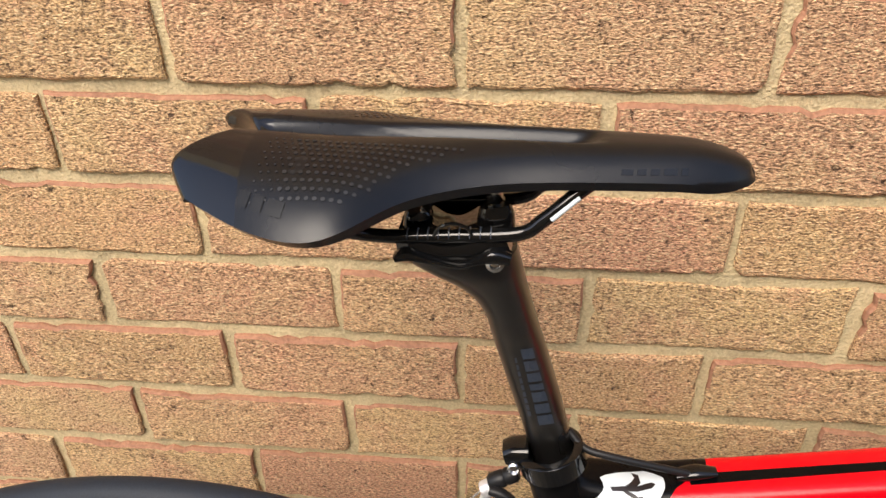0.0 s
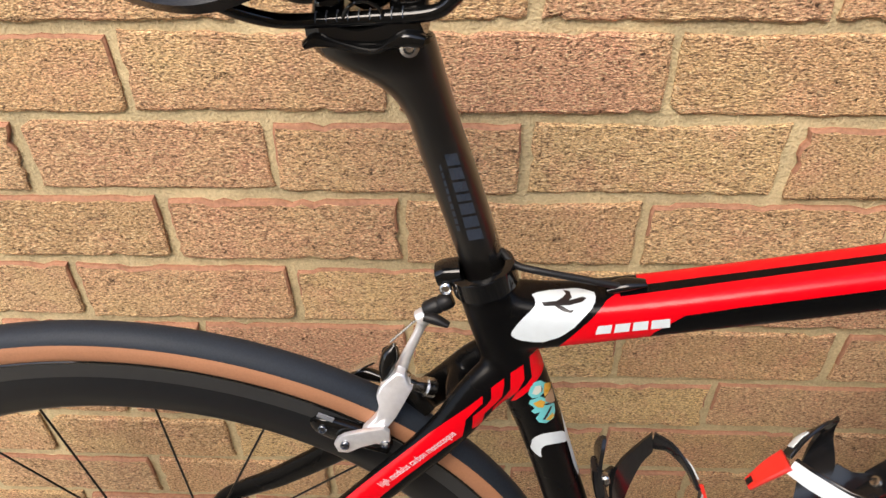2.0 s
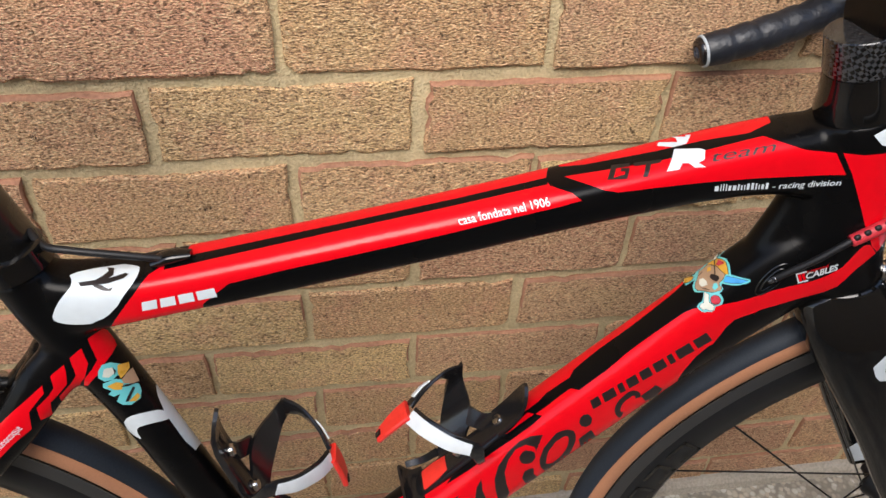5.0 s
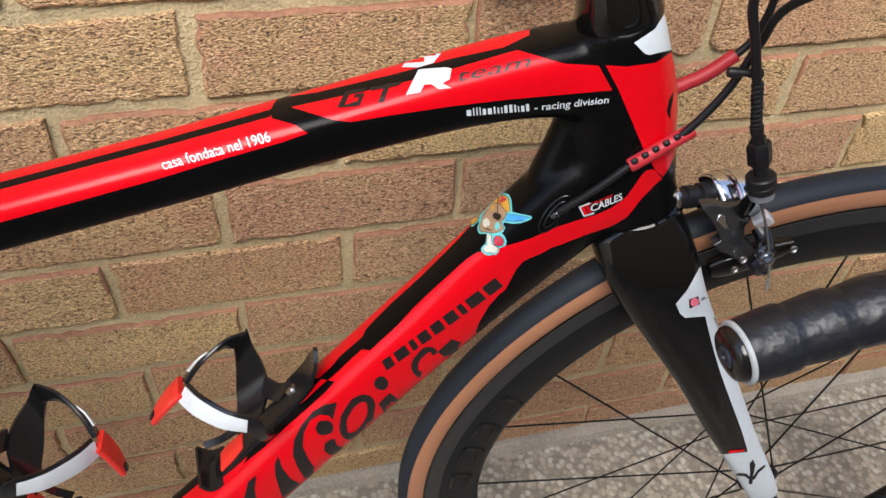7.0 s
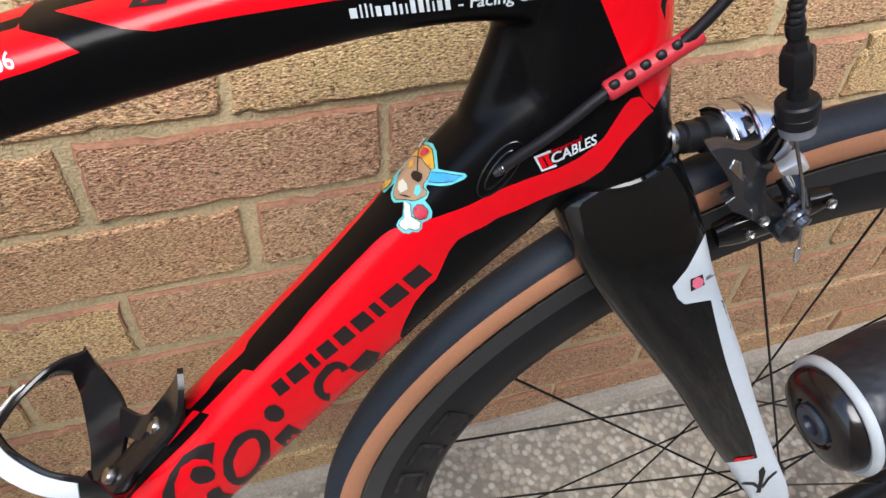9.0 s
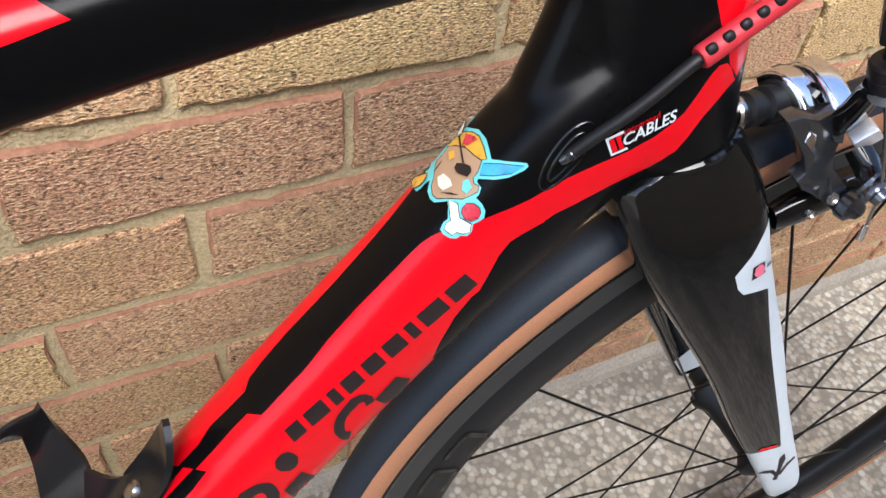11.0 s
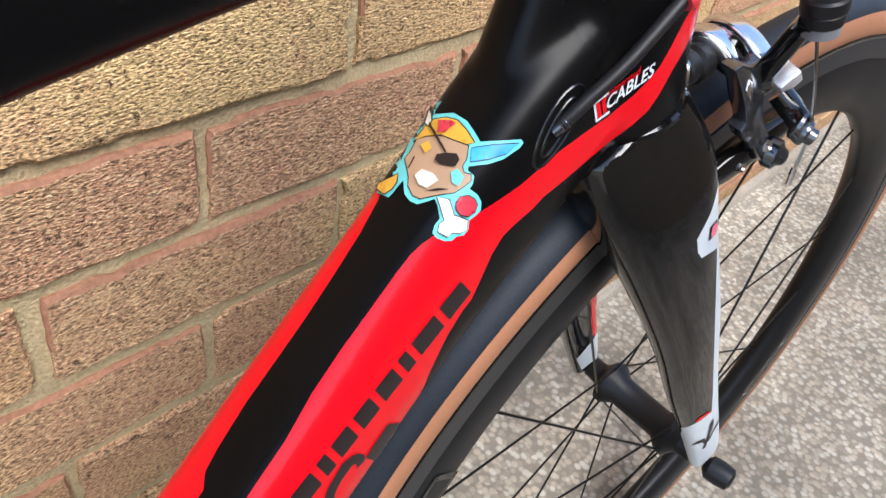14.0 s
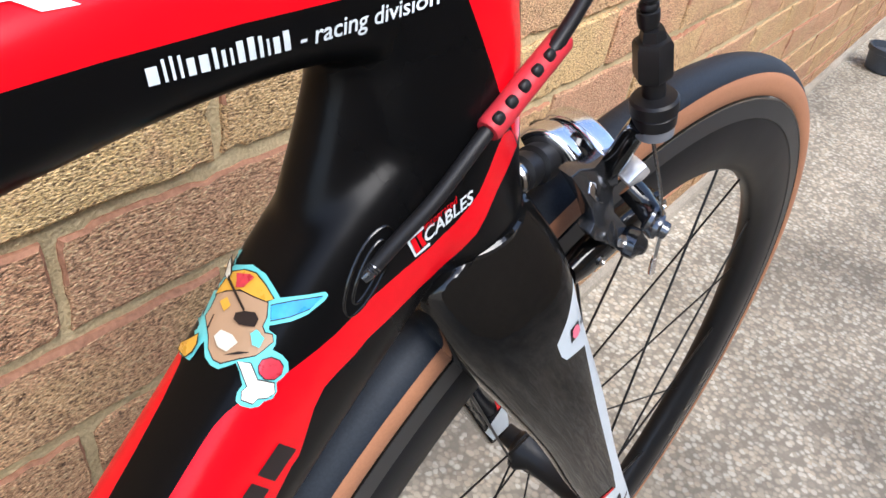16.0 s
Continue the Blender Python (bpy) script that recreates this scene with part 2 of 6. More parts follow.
def turned(profile, centre, axis, n=32, bm=None):
    """A body of revolution: profile rows of (along the axis, radius)."""
    bm = bm or bmesh.new()
    ax = Vector(axis).normalized()
    e1 = ax.orthogonal().normalized()
    e2 = ax.cross(e1)
    rings = []
    for h, r in profile:
        rings.append([bm.verts.new(Vector(centre) + ax * h + (e1 * math.cos(2 * math.pi * k / n) + e2 * math.sin(2 * math.pi * k / n)) * max(r, 1e-5)) for k in range(n)])
    for a, b in zip(rings, rings[1:]):
        for k in range(n):
            bm.faces.new((a[k], a[(k + 1) % n], b[(k + 1) % n], b[k]))
    bm.faces.new(rings[0][::-1])
    bm.faces.new(rings[-1])
    return bm


def box(c, size, bm=None, bevel=0.0, rot=None):
    bm2 = bmesh.new()
    bmesh.ops.create_cube(bm2, size=1.0)
    m = Matrix.Translation(c) @ (rot or Matrix()) @ Matrix.Diagonal((*size, 1))
    bmesh.ops.transform(bm2, matrix=m, verts=bm2.verts[:])
    if bevel:
        bmesh.ops.bevel(bm2, geom=bm2.edges[:], offset=bevel, segments=2, affect="EDGES", profile=0.5)
    if bm is None:
        return bm2
    me = bpy.data.meshes.new("tmp")
    bm2.to_mesh(me)
    bm2.free()
    bm.from_mesh(me)
    bpy.data.meshes.remove(me)
    return bm


def ring_of(profile, n=180, bm=None):
    """A ring round the v axis: profile rows of (radius, v), closed."""
    bm = bm or bmesh.new()
    rings = []
    for k in range(n):
        a = 2 * math.pi * k / n
        rings.append([bm.verts.new((r * math.cos(a), v, r * math.sin(a))) for r, v in profile])
    m = len(profile)
    for i in range(n):
        a, b = rings[i], rings[(i + 1) % n]
        for k in range(m):
            bm.faces.new((a[k], a[(k + 1) % m], b[(k + 1) % m], b[k]))
    return bm


def plate(outline, back, bevel=0.0008):
    """A forged plate: its face through the outline's points, its depth along back."""
    bm = bmesh.new()
    front = [bm.verts.new(p) for p in outline]
    rear = [bm.verts.new(Vector(p) + Vector(back)) for p in outline]
    n = len(front)
    bm.faces.new(front)
    bm.faces.new(rear[::-1])
    for k in range(n):
        bm.faces.new((front[k], rear[k], rear[(k + 1) % n], front[(k + 1) % n]))
    bmesh.ops.recalc_face_normals(bm, faces=bm.faces[:])
    rim = [e for e in bm.edges if len(e.link_faces) == 2 and any(len(f.verts) > 4 for f in e.link_faces)]
    bmesh.ops.bevel(bm, geom=rim, offset=bevel, segments=2, affect="EDGES", profile=0.5)
    return bm


# ---- ground and wall ----
WALL_Y, COURSE, LENGTH, JOINT_X = 0.625, 0.080, 0.2235, -0.117
bm = bmesh.new()
bmesh.ops.create_grid(bm, x_segments=8, y_segments=8, size=150)
ground = tagged(part("ground", bm, M_GROUND, smooth=False), "grey concrete drive with exposed pebble aggregate", "ground", kind="structure")

wall = tagged(part("wall_north", box((3.0, WALL_Y + 0.0595, 1.25), (11.0, 0.11, 2.5)), M_MORTAR, smooth=False), "buff stretcher-bond brick wall with recessed sandy mortar joints", "wall", kind="structure")

# unseen wall added behind the camera; blocks low sky so the lower bricks darken
sky_blocker = tagged(part("shade_wall_south", box((3.65, -1.15, 1.0), (9.7, 0.12, 2.0)), M_CEMENT, smooth=False), "plain grey unseen wall added to block low sky light", "wall", kind="structure")
bm = loft([(-2.5, WALL_Y - 0.002, 0.0, 0.020, 0.014), (8.4, WALL_Y - 0.002, 0.0, 0.020, 0.014)], 10, 1.6, 1)
tagged(part("mortar_fillet", bm, M_CEMENT, smooth=False), "rough grey cement fillet along the foot of the wall", "trim", kind="structure")

# a small pot at the foot of the wall
pot = turned([(0.004, 0.040), (0.005, 0.052), (0.030, 0.056), (0.062, 0.062), (0.064, 0.068), (0.080, 0.070), (0.081, 0.064), (0.060, 0.058), (0.058, 0.010)], (3.22, 0.500, 0), (0, 0, 1), 32)
tagged(part("plastic_pot", pot, M_POT), "small dark blue-grey plastic pot beside the brick wall", "pot")

# ---- the bicycle ----
# Its plane: u ahead along the ground, v to its left (towards the wall), w up.
BIKE = Matrix.Translation((-0.19, 0.358, 0)) @ Euler((0, 0, radians(-0.5))).to_matrix().to_4x4() @ Euler((radians(-5.5), 0, 0)).to_matrix().to_4x4()
bike = tagged(new("bicycle"), "red and black carbon road bicycle standing beside a brick wall", "bicycle")
bike.matrix_world = BIKE

# where the paint outlines are laid from
EYE_BACK = Vector((0.3355, -0.3749, 0.9715))
EYE_SIDE = Vector((0.5733, -0.3559, 0.9312))
EYE_REAR, EYE_FRONT, EYE_LOW, EYE_POST = Vector((0.361, -0.375, 0.971)), Vector((0.573, -0.356, 0.931)), Vector((0.5667, -0.1561, 0.7857)), Vector((0.255, -0.381, 0.975))


def fused(bm, voxel, rounds):
    """One skin over crossing bodies, with blended joints."""
    me = bpy.data.meshes.new("tmp")
    bmesh.ops.recalc_face_normals(bm, faces=bm.faces[:])
    bm.to_mesh(me)
    bm.free()
    ob = new("tmp", me)
    a = ob.modifiers.new("skin", "REMESH")
    a.mode, a.voxel_size = "VOXEL", voxel
    b = ob.modifiers.new("blend", "SMOOTH")
    b.factor, b.iterations = 0.5, rounds
    done = bpy.data.meshes.new_from_object(ob.evaluated_get(bpy.context.evaluated_depsgraph_get()))
    bpy.data.objects.remove(ob)
    bpy.data.meshes.remove(me)
    out = bmesh.new()
    out.from_mesh(done)
    bpy.data.meshes.remove(done)
    return out


def flat(p, eye):
    k = eye.y / (eye.y - p.y)
    return eye.x + (p.x - eye.x) * k, eye.z + (p.z - eye.z) * k


def inside(x, z, poly):
    hit = False
    j = len(poly) - 1
    for i in range(len(poly)):
        (xi, zi), (xj, zj) = poly[i], poly[j]
        if (zi > z) != (zj > z) and x < (xj - xi) * (z - zi) / (zj - zi) + xi:
            hit = not hit
        j = i
    return hit


def paint(bm, eye, index, poly, keep=None):
    """Masks a paint panel on a skin: cuts its faces along the outline and gives those within the paint."""
    x0, x1 = min(p[0] for p in poly) - 0.004, max(p[0] for p in poly) + 0.004
    z0, z1 = min(p[1] for p in poly) - 0.004, max(p[1] for p in poly) + 0.004
    seen = {}

    def at(v):
        if v not in seen:
            seen[v] = flat(v.co, eye)
        return seen[v]

    found = set()
    for f in bm.faces:
        c = f.verts[0].co
        if f.normal.dot(eye - c) < -0.02 or (keep and not keep(c)):
            continue
        x, z = at(f.verts[0])
        if x0 < x < x1 and z0 < z < z1:
            found.add(f)
    n = len(poly)
    for i in range(n):
        a, b = poly[i], poly[(i + 1) % n]
        ax, bx, az, bz = min(a[0], b[0]) - 0.0025, max(a[0], b[0]) + 0.0025, min(a[1], b[1]) - 0.0025, max(a[1], b[1]) + 0.0025
        sub = []
        for f in found:
            if f.is_valid:
                for v in f.verts:
                    x, z = at(v)
                    if ax < x < bx and az < z < bz:
                        sub.append(f)
                        break
        if not sub:
            continue
        no = (Vector((a[0], 0, a[1])) - eye).cross(Vector((b[0], 0, b[1])) - eye)
        if no.length < 1e-9:
            continue
        geom = list({g for f in sub for g in (f, *f.edges, *f.verts)})
        ret = bmesh.ops.bisect_plane(bm, geom=geom, dist=1e-6, plane_co=eye, plane_no=no.normalized())
        found.update(g for g in ret["geom"] if isinstance(g, bmesh.types.BMFace))
    for f in found:
        if f.is_valid:
            x, z = flat(f.calc_center_median(), eye)
            if inside(x, z, poly):
                f.material_index = index


def laid(bm, tree, eye, lift=0.0004, cell=0.003):
    """Lays a flat figure in the bicycle's plane (u, 0, w) onto a skin, seen from eye, as a thin film."""
    us, ws = [v.co.x for v in bm.verts], [v.co.z for v in bm.verts]
    for lo, hi, no in ((min(us), max(us), (1, 0, 0)), (min(ws), max(ws), (0, 0, 1))):
        k = lo + cell
        while k < hi:
            bmesh.ops.bisect_plane(bm, geom=bm.verts[:] + bm.edges[:] + bm.faces[:], dist=1e-7, plane_co=(k if no[0] else 0, 0, k if no[2] else 0), plane_no=no)
            k += cell
    gone = []
    for v in bm.verts:
        way = (v.co - eye).normalized()
        place, normal, _, _ = tree.ray_cast(eye, way)
        if place is None or (place - v.co).length > 0.22:
            gone.append(v)
        else:
            v.co = place + normal * lift
    bmesh.ops.delete(bm, geom=gone, context="VERTS")
    bmesh.ops.remove_doubles(bm, verts=bm.verts[:], dist=0.00002)
    return bm


def figure(*polys):
    bm = bmesh.new()
    for poly in polys:
        f = bm.faces.new([bm.verts.new((u, 0, w)) for u, w in poly])
        f.normal_update()
        bmesh.ops.triangulate(bm, faces=[f])
    return bm


def bars(b0, b1, t0, t1, widths, gap=0.18, tall=(1.0,)):
    """Plain bars between a foot line and a head line."""
    b0, b1, t0, t1 = map(Vector, (b0, b1, t0, t1))
    tot, k, out = sum(widths), 0, []
    for i, w in enumerate(widths):
        a, c = k / tot, (k + w - gap) / tot
        k += w
        h = tall[i % len(tall)]
        foot0, foot1 = b0.lerp(b1, a), b0.lerp(b1, c)
        out.append([tuple(foot0), tuple(foot1), tuple(foot1.lerp(t0.lerp(t1, c), h)), tuple(foot0.lerp(t0.lerp(t1, a), h))])
    return out


def words(text, a, b, height, slant=0.0, bold=0.0):
    """Lettering from a to b in the plane, with the given height of its capitals; bold: how far its strokes swell."""
    cu = bpy.data.curves.new("tmp", "FONT")
    cu.body, cu.resolution_u, cu.offset = text, 3, bold
    ob = new("tmp", cu)
    me = bpy.data.meshes.new_from_object(ob.evaluated_get(bpy.context.evaluated_depsgraph_get()))
    bpy.data.objects.remove(ob)
    bm = bmesh.new()
    bm.from_mesh(me)
    bpy.data.meshes.remove(me)
    bmesh.ops.triangulate(bm, faces=bm.faces[:])
    x0, x1 = min(v.co.x for v in bm.verts), max(v.co.x for v in bm.verts)
    a, b = Vector(a), Vector(b)
    e = (b - a) / (x1 - x0)
    n = Vector((-e.y, e.x)).normalized() * (height / 0.7)
    for v in bm.verts:
        p = a + e * (v.co.x - x0 + slant * v.co.y) + n * v.co.y
        v.co = (p.x, 0, p.y)
    return bm


fb = bmesh.new()
TT = [(0.2621, 0, 0.6777, 0.026, 0.017), (0.3021, 0, 0.6803, 0.0187, 0.019), (0.3506, 0, 0.6873, 0.0159, 0.02), (0.5007, 0, 0.7151, 0.0159, 0.02), (0.6004, 0.001, 0.735, 0.0159, 0.021), (0.6821, 0.006, 0.7475, 0.0187, 0.022), (0.7339, 0.006, 0.7519, 0.0237, 0.0225), (0.7734, 0.002, 0.7491, 0.0309, 0.024)]
DT = [(0.405, 0.014, 0.304, 0.0273, 0.0291), (0.5145, 0.013, 0.416, 0.0273, 0.0262), (0.5905, 0.012, 0.4954, 0.028, 0.0243), (0.66, 0.01, 0.5673, 0.0284, 0.0233), (0.7015, 0.006, 0.613, 0.0301, 0.0213), (0.7544, 0, 0.67, 0.032, 0.0218), (0.784, 0, 0.688, 0.0282, 0.0233)]
ST = [(0.2597, 0, 0.7020, 0.0185, 0.0185), (0.2746, 0, 0.6551, 0.019, 0.0185), (0.3015, 0.001, 0.5813, 0.0165, 0.0175), (0.3395, 0.004, 0.4553, 0.0165, 0.0175), (0.3876, 0.015, 0.3239, 0.02, 0.02)]
HT = [(0.7588, 0, 0.7855, 0.0235, 0.0235), (0.7646, 0, 0.7693, 0.0255, 0.0260), (0.7715, 0.001, 0.737, 0.032, 0.0280), (0.7765, 0, 0.703, 0.034, 0.0285), (0.783, 0, 0.6776, 0.034, 0.0275), (0.7954, 0, 0.6560, 0.029, 0.027)]
WEB = [(0.756, 0.003, 0.750, 0.020, 0.016), (0.757, 0.003, 0.722, 0.024, 0.0145), (0.7535, 0.003, 0.700, 0.026, 0.0155), (0.745, 0.003, 0.676, 0.026, 0.0165), (0.736, 0.003, 0.655, 0.022, 0.016)]
for rows, pw in ((TT, 3.5), (DT, 3.2), (ST, 2.0), (HT, 2.1), (WEB, 2.2)):
    loft(rows, 32, pw, 6, bm=fb)
for s in (-1, 1):
    loft([(0.2800, s * 0.004, 0.6400, 0.020, 0.010), (0.2588, s * 0.016, 0.6265, 0.0165, 0.010), (0.2285, s * 0.027, 0.5902, 0.0142, 0.0085), (0.1590, s * 0.037, 0.5192, 0.0128, 0.008), (0.0875, s * 0.050, 0.4565, 0.011, 0.007), (0.0261, s * 0.064, 0.4071, 0.010, 0.005), (0.0010, s * 0.067, 0.3620, 0.010, 0.005), (-0.0040, s * 0.067, 0.3400, 0.012, 0.004)], 16, 2.2, 6, bm=fb)
loft([(0.2430, -0.024, 0.6122, 0.008, 0.008), (0.2409, 0, 0.6160, 0.008, 0.008), (0.2445, 0.024, 0.6125, 0.008, 0.008)], 12, 2.0, 3, (1, 0, 0), bm=fb)
fb = fused(fb, 0.0024, 7)
RED, WHITE, BLACK = 1, 2, 0
paint(fb, EYE_REAR, RED, [(0.301, 0.649), (0.308, 0.658), (0.323, 0.677), (0.333, 0.692), (0.342, 0.699), (0.353, 0.704), (0.356, 0.714), (0.448, 0.737), (0.566, 0.763), (0.572, 0.746), (0.577, 0.741), (0.594, 0.735), (0.602, 0.729), (0.588, 0.725), (0.555, 0.718), (0.521, 0.71), (0.487, 0.703), (0.452, 0.696), (0.416, 0.689), (0.381, 0.681), (0.363, 0.666), (0.36, 0.651)])
paint(fb, EYE_REAR, BLACK, [(0.342, 0.702), (0.38, 0.709), (0.449, 0.722), (0.516, 0.735), (0.573, 0.747), (0.575, 0.742), (0.517, 0.73), (0.45, 0.717), (0.381, 0.703), (0.342, 0.695)])
paint(fb, EYE_REAR, WHITE, [(0.291, 0.697), (0.3, 0.699), (0.309, 0.7), (0.317, 0.701), (0.322, 0.7), (0.325, 0.699), (0.327, 0.698), (0.327, 0.695), (0.326, 0.691), (0.323, 0.685), (0.318, 0.678), (0.312, 0.669), (0.306, 0.663), (0.302, 0.66), (0.297, 0.658), (0.293, 0.656), (0.287, 0.656), (0.279, 0.657), (0.274, 0.659), (0.272, 0.661), (0.272, 0.664), (0.275, 0.67), (0.279, 0.676), (0.284, 0.682), (0.287, 0.686), (0.288, 0.689), (0.288, 0.692), (0.287, 0.695)])
paint(fb, EYE_BACK, RED, [(0.295, 0.6518), (0.2921, 0.6485), (0.2874, 0.6436), (0.2878, 0.6386), (0.2895, 0.6249), (0.2852, 0.6171), (0.2788, 0.6092), (0.2757, 0.602), (0.2791, 0.6028), (0.2882, 0.6127), (0.2939, 0.6232), (0.2974, 0.6292), (0.3001, 0.6368), (0.2987, 0.6435), (0.2965, 0.6501)])
paint(fb, EYE_BACK, RED, [(0.2828, 0.6361), (0.2741, 0.6282), (0.2745, 0.6128), (0.2701, 0.6056), (0.2613, 0.5947), (0.261, 0.5882), (0.2656, 0.5901), (0.2692, 0.5937), (0.271, 0.6002), (0.2796, 0.611), (0.284, 0.6224)])
paint(fb, EYE_BACK, RED, [(0.2695, 0.623), (0.2601, 0.6138), (0.26, 0.603), (0.2562, 0.5966), (0.2461, 0.5855), (0.2456, 0.5731), (0.2531, 0.5778), (0.2552, 0.5892), (0.2629, 0.5984), (0.2681, 0.6057), (0.2696, 0.6164)])
paint(fb, EYE_BACK, RED, [(0.2538, 0.6061), (0.2428, 0.5949), (0.2278, 0.5809), (0.2123, 0.5656), (0.1928, 0.5446), (0.1616, 0.5108), (0.0997, 0.4406), (0.1023, 0.4094), (0.1627, 0.4836), (0.1915, 0.5171), (0.2083, 0.5351), (0.2244, 0.5525), (0.2383, 0.5653), (0.2407, 0.5818), (0.2477, 0.5911), (0.2534, 0.5985)], lambda c: c.y < 0.004)
paint(fb, EYE_REAR, WHITE, [(0.315, 0.635), (0.327, 0.586), (0.335, 0.538), (0.332, 0.528), (0.327, 0.539), (0.319, 0.568), (0.316, 0.587), (0.314, 0.614)])
paint(fb, EYE_REAR, WHITE, [(0.294, 0.567), (0.298, 0.57), (0.305, 0.572), (0.315, 0.574), (0.321, 0.572), (0.322, 0.566), (0.318, 0.563), (0.307, 0.56), (0.301, 0.558), (0.299, 0.555), (0.299, 0.551), (0.3, 0.546), (0.299, 0.546), (0.296, 0.549), (0.294, 0.552), (0.292, 0.556), (0.292, 0.56), (0.292, 0.564)])
paint(fb, EYE_FRONT, RED, [(0.583, 0.747), (0.639, 0.755), (0.669, 0.761), (0.7, 0.768), (0.705, 0.769), (0.716, 0.765), (0.733, 0.759), (0.754, 0.756), (0.765, 0.74), (0.736, 0.74), (0.702, 0.74), (0.67, 0.739), (0.638, 0.737), (0.614, 0.735), (0.605, 0.737)])
paint(fb, EYE_FRONT, RED, [(0.583, 0.753), (0.594, 0.768), (0.709, 0.788), (0.711, 0.777), (0.697, 0.771), (0.669, 0.767), (0.639, 0.761), (0.597, 0.754)])
paint(fb, EYE_FRONT, RED, [(0.758, 0.756), (0.772, 0.754), (0.789, 0.755), (0.798, 0.761), (0.814, 0.767), (0.834, 0.694), (0.817, 0.696), (0.815, 0.682), (0.812, 0.675), (0.805, 0.681), (0.799, 0.691), (0.794, 0.697), (0.769, 0.74)])
paint(fb, EYE_SIDE, BLACK, [(0.805, 0.7364), (0.8032, 0.7299), (0.8035, 0.7224), (0.8072, 0.7163), (0.806, 0.7229), (0.8059, 0.7297)])
paint(fb, EYE_FRONT, WHITE, [(0.773, 0.768), (0.784, 0.775), (0.787, 0.782), (0.789, 0.785), (0.804, 0.771), (0.797, 0.762), (0.784, 0.76), (0.781, 0.761)])
paint(fb, EYE_SIDE, RED, [(0.6228, 0.5814), (0.5963, 0.5517), (0.5618, 0.5128), (0.5219, 0.4789), (0.4594, 0.4205), (0.4243, 0.3519), (0.4945, 0.3138), (0.5586, 0.3861), (0.607, 0.4325), (0.6822, 0.5139), (0.6772, 0.5333), (0.6519, 0.5618), (0.6362, 0.5813)])
paint(fb, EYE_SIDE, BLACK, [(0.6172, 0.5757), (0.6169, 0.5666), (0.5963, 0.5443), (0.5789, 0.5268), (0.5614, 0.5086), (0.5434, 0.4893), (0.5245, 0.468), (0.5191, 0.4579), (0.5375, 0.4744), (0.556, 0.4942), (0.571, 0.5086), (0.5846, 0.5224), (0.5958, 0.5369), (0.6162, 0.5585), (0.6209, 0.5574), (0.6262, 0.5646), (0.6253, 0.5782)])
paint(fb, EYE_LOW, RED, [(0.6807, 0.6601), (0.6788, 0.6574), (0.6779, 0.6549), (0.6708, 0.6455), (0.6613, 0.6347), (0.6502, 0.6228), (0.6397, 0.6124), (0.6292, 0.6023), (0.6184, 0.5901), (0.6131, 0.583), (0.6113, 0.5758), (0.6067, 0.5715), (0.5957, 0.5616), (0.5901, 0.5523), (0.5804, 0.5426), (0.5688, 0.554), (0.5995, 0.5879), (0.6306, 0.6217), (0.6604, 0.6506), (0.6759, 0.6656)])
paint(fb, EYE_LOW, BLACK, [(0.6779, 0.6549), (0.6708, 0.6455), (0.6613, 0.6347), (0.6502, 0.6228), (0.6397, 0.6124), (0.6292, 0.6023), (0.6184, 0.5901), (0.6131, 0.583), (0.6113, 0.5758), (0.6067, 0.5715), (0.5957, 0.5616), (0.5901, 0.5523), (0.5804, 0.5426), (0.5876, 0.5355), (0.5975, 0.5457), (0.6048, 0.554), (0.6121, 0.5609), (0.6186, 0.5564), (0.6265, 0.5647), (0.6381, 0.5763), (0.6495, 0.5913), (0.6607, 0.6031), (0.6717, 0.6134), (0.6827, 0.6238), (0.6882, 0.6285), (0.6929, 0.6308), (0.6979, 0.6319), (0.7058, 0.6336), (0.6941, 0.652), (0.6848, 0.6571)])
paint(fb, EYE_LOW, RED, [(0.5975, 0.5457), (0.6048, 0.554), (0.6121, 0.5609), (0.6186, 0.5564), (0.6265, 0.5647), (0.6381, 0.5763), (0.6495, 0.5913), (0.6607, 0.6031), (0.6717, 0.6134), (0.6827, 0.6238), (0.6882, 0.6285), (0.6929, 0.6308), (0.6979, 0.6319), (0.7058, 0.6336), (0.7189, 0.6325), (0.732, 0.6345), (0.7397, 0.6362), (0.7586, 0.6428), (0.7726, 0.646), (0.7877, 0.6487), (0.8025, 0.6537), (0.811, 0.6582), (0.8165, 0.6624), (0.8206, 0.6692), (0.8258, 0.6795), (0.8284, 0.6827), (0.8323, 0.683), (0.8353, 0.6802), (0.8389, 0.6737), (0.8337, 0.6644), (0.829, 0.6582), (0.8231, 0.6482), (0.818, 0.6424), (0.8087, 0.6387), (0.7928, 0.6349), (0.7826, 0.6323), (0.7667, 0.6274), (0.7549, 0.6244), (0.7493, 0.6212), (0.7394, 0.618), (0.7338, 0.6155), (0.729, 0.6091), (0.7248, 0.5989), (0.7212, 0.591), (0.7173, 0.5883), (0.7098, 0.5787), (0.7029, 0.5642), (0.6998, 0.5555), (0.7077, 0.5205), (0.6738, 0.4684), (0.6617, 0.4602), (0.5876, 0.5355)])
bmesh.ops.recalc_face_normals(fb, faces=fb.faces[:])
FRAME_TREE = BVHTree.FromBMesh(fb)
frame_ob = part("frame", fb, M_MATT, bike, "matt black carbon frame with red panels and white patches")
frame_ob.data.materials.append(M_RED)
frame_ob.data.materials.append(M_WHITE)


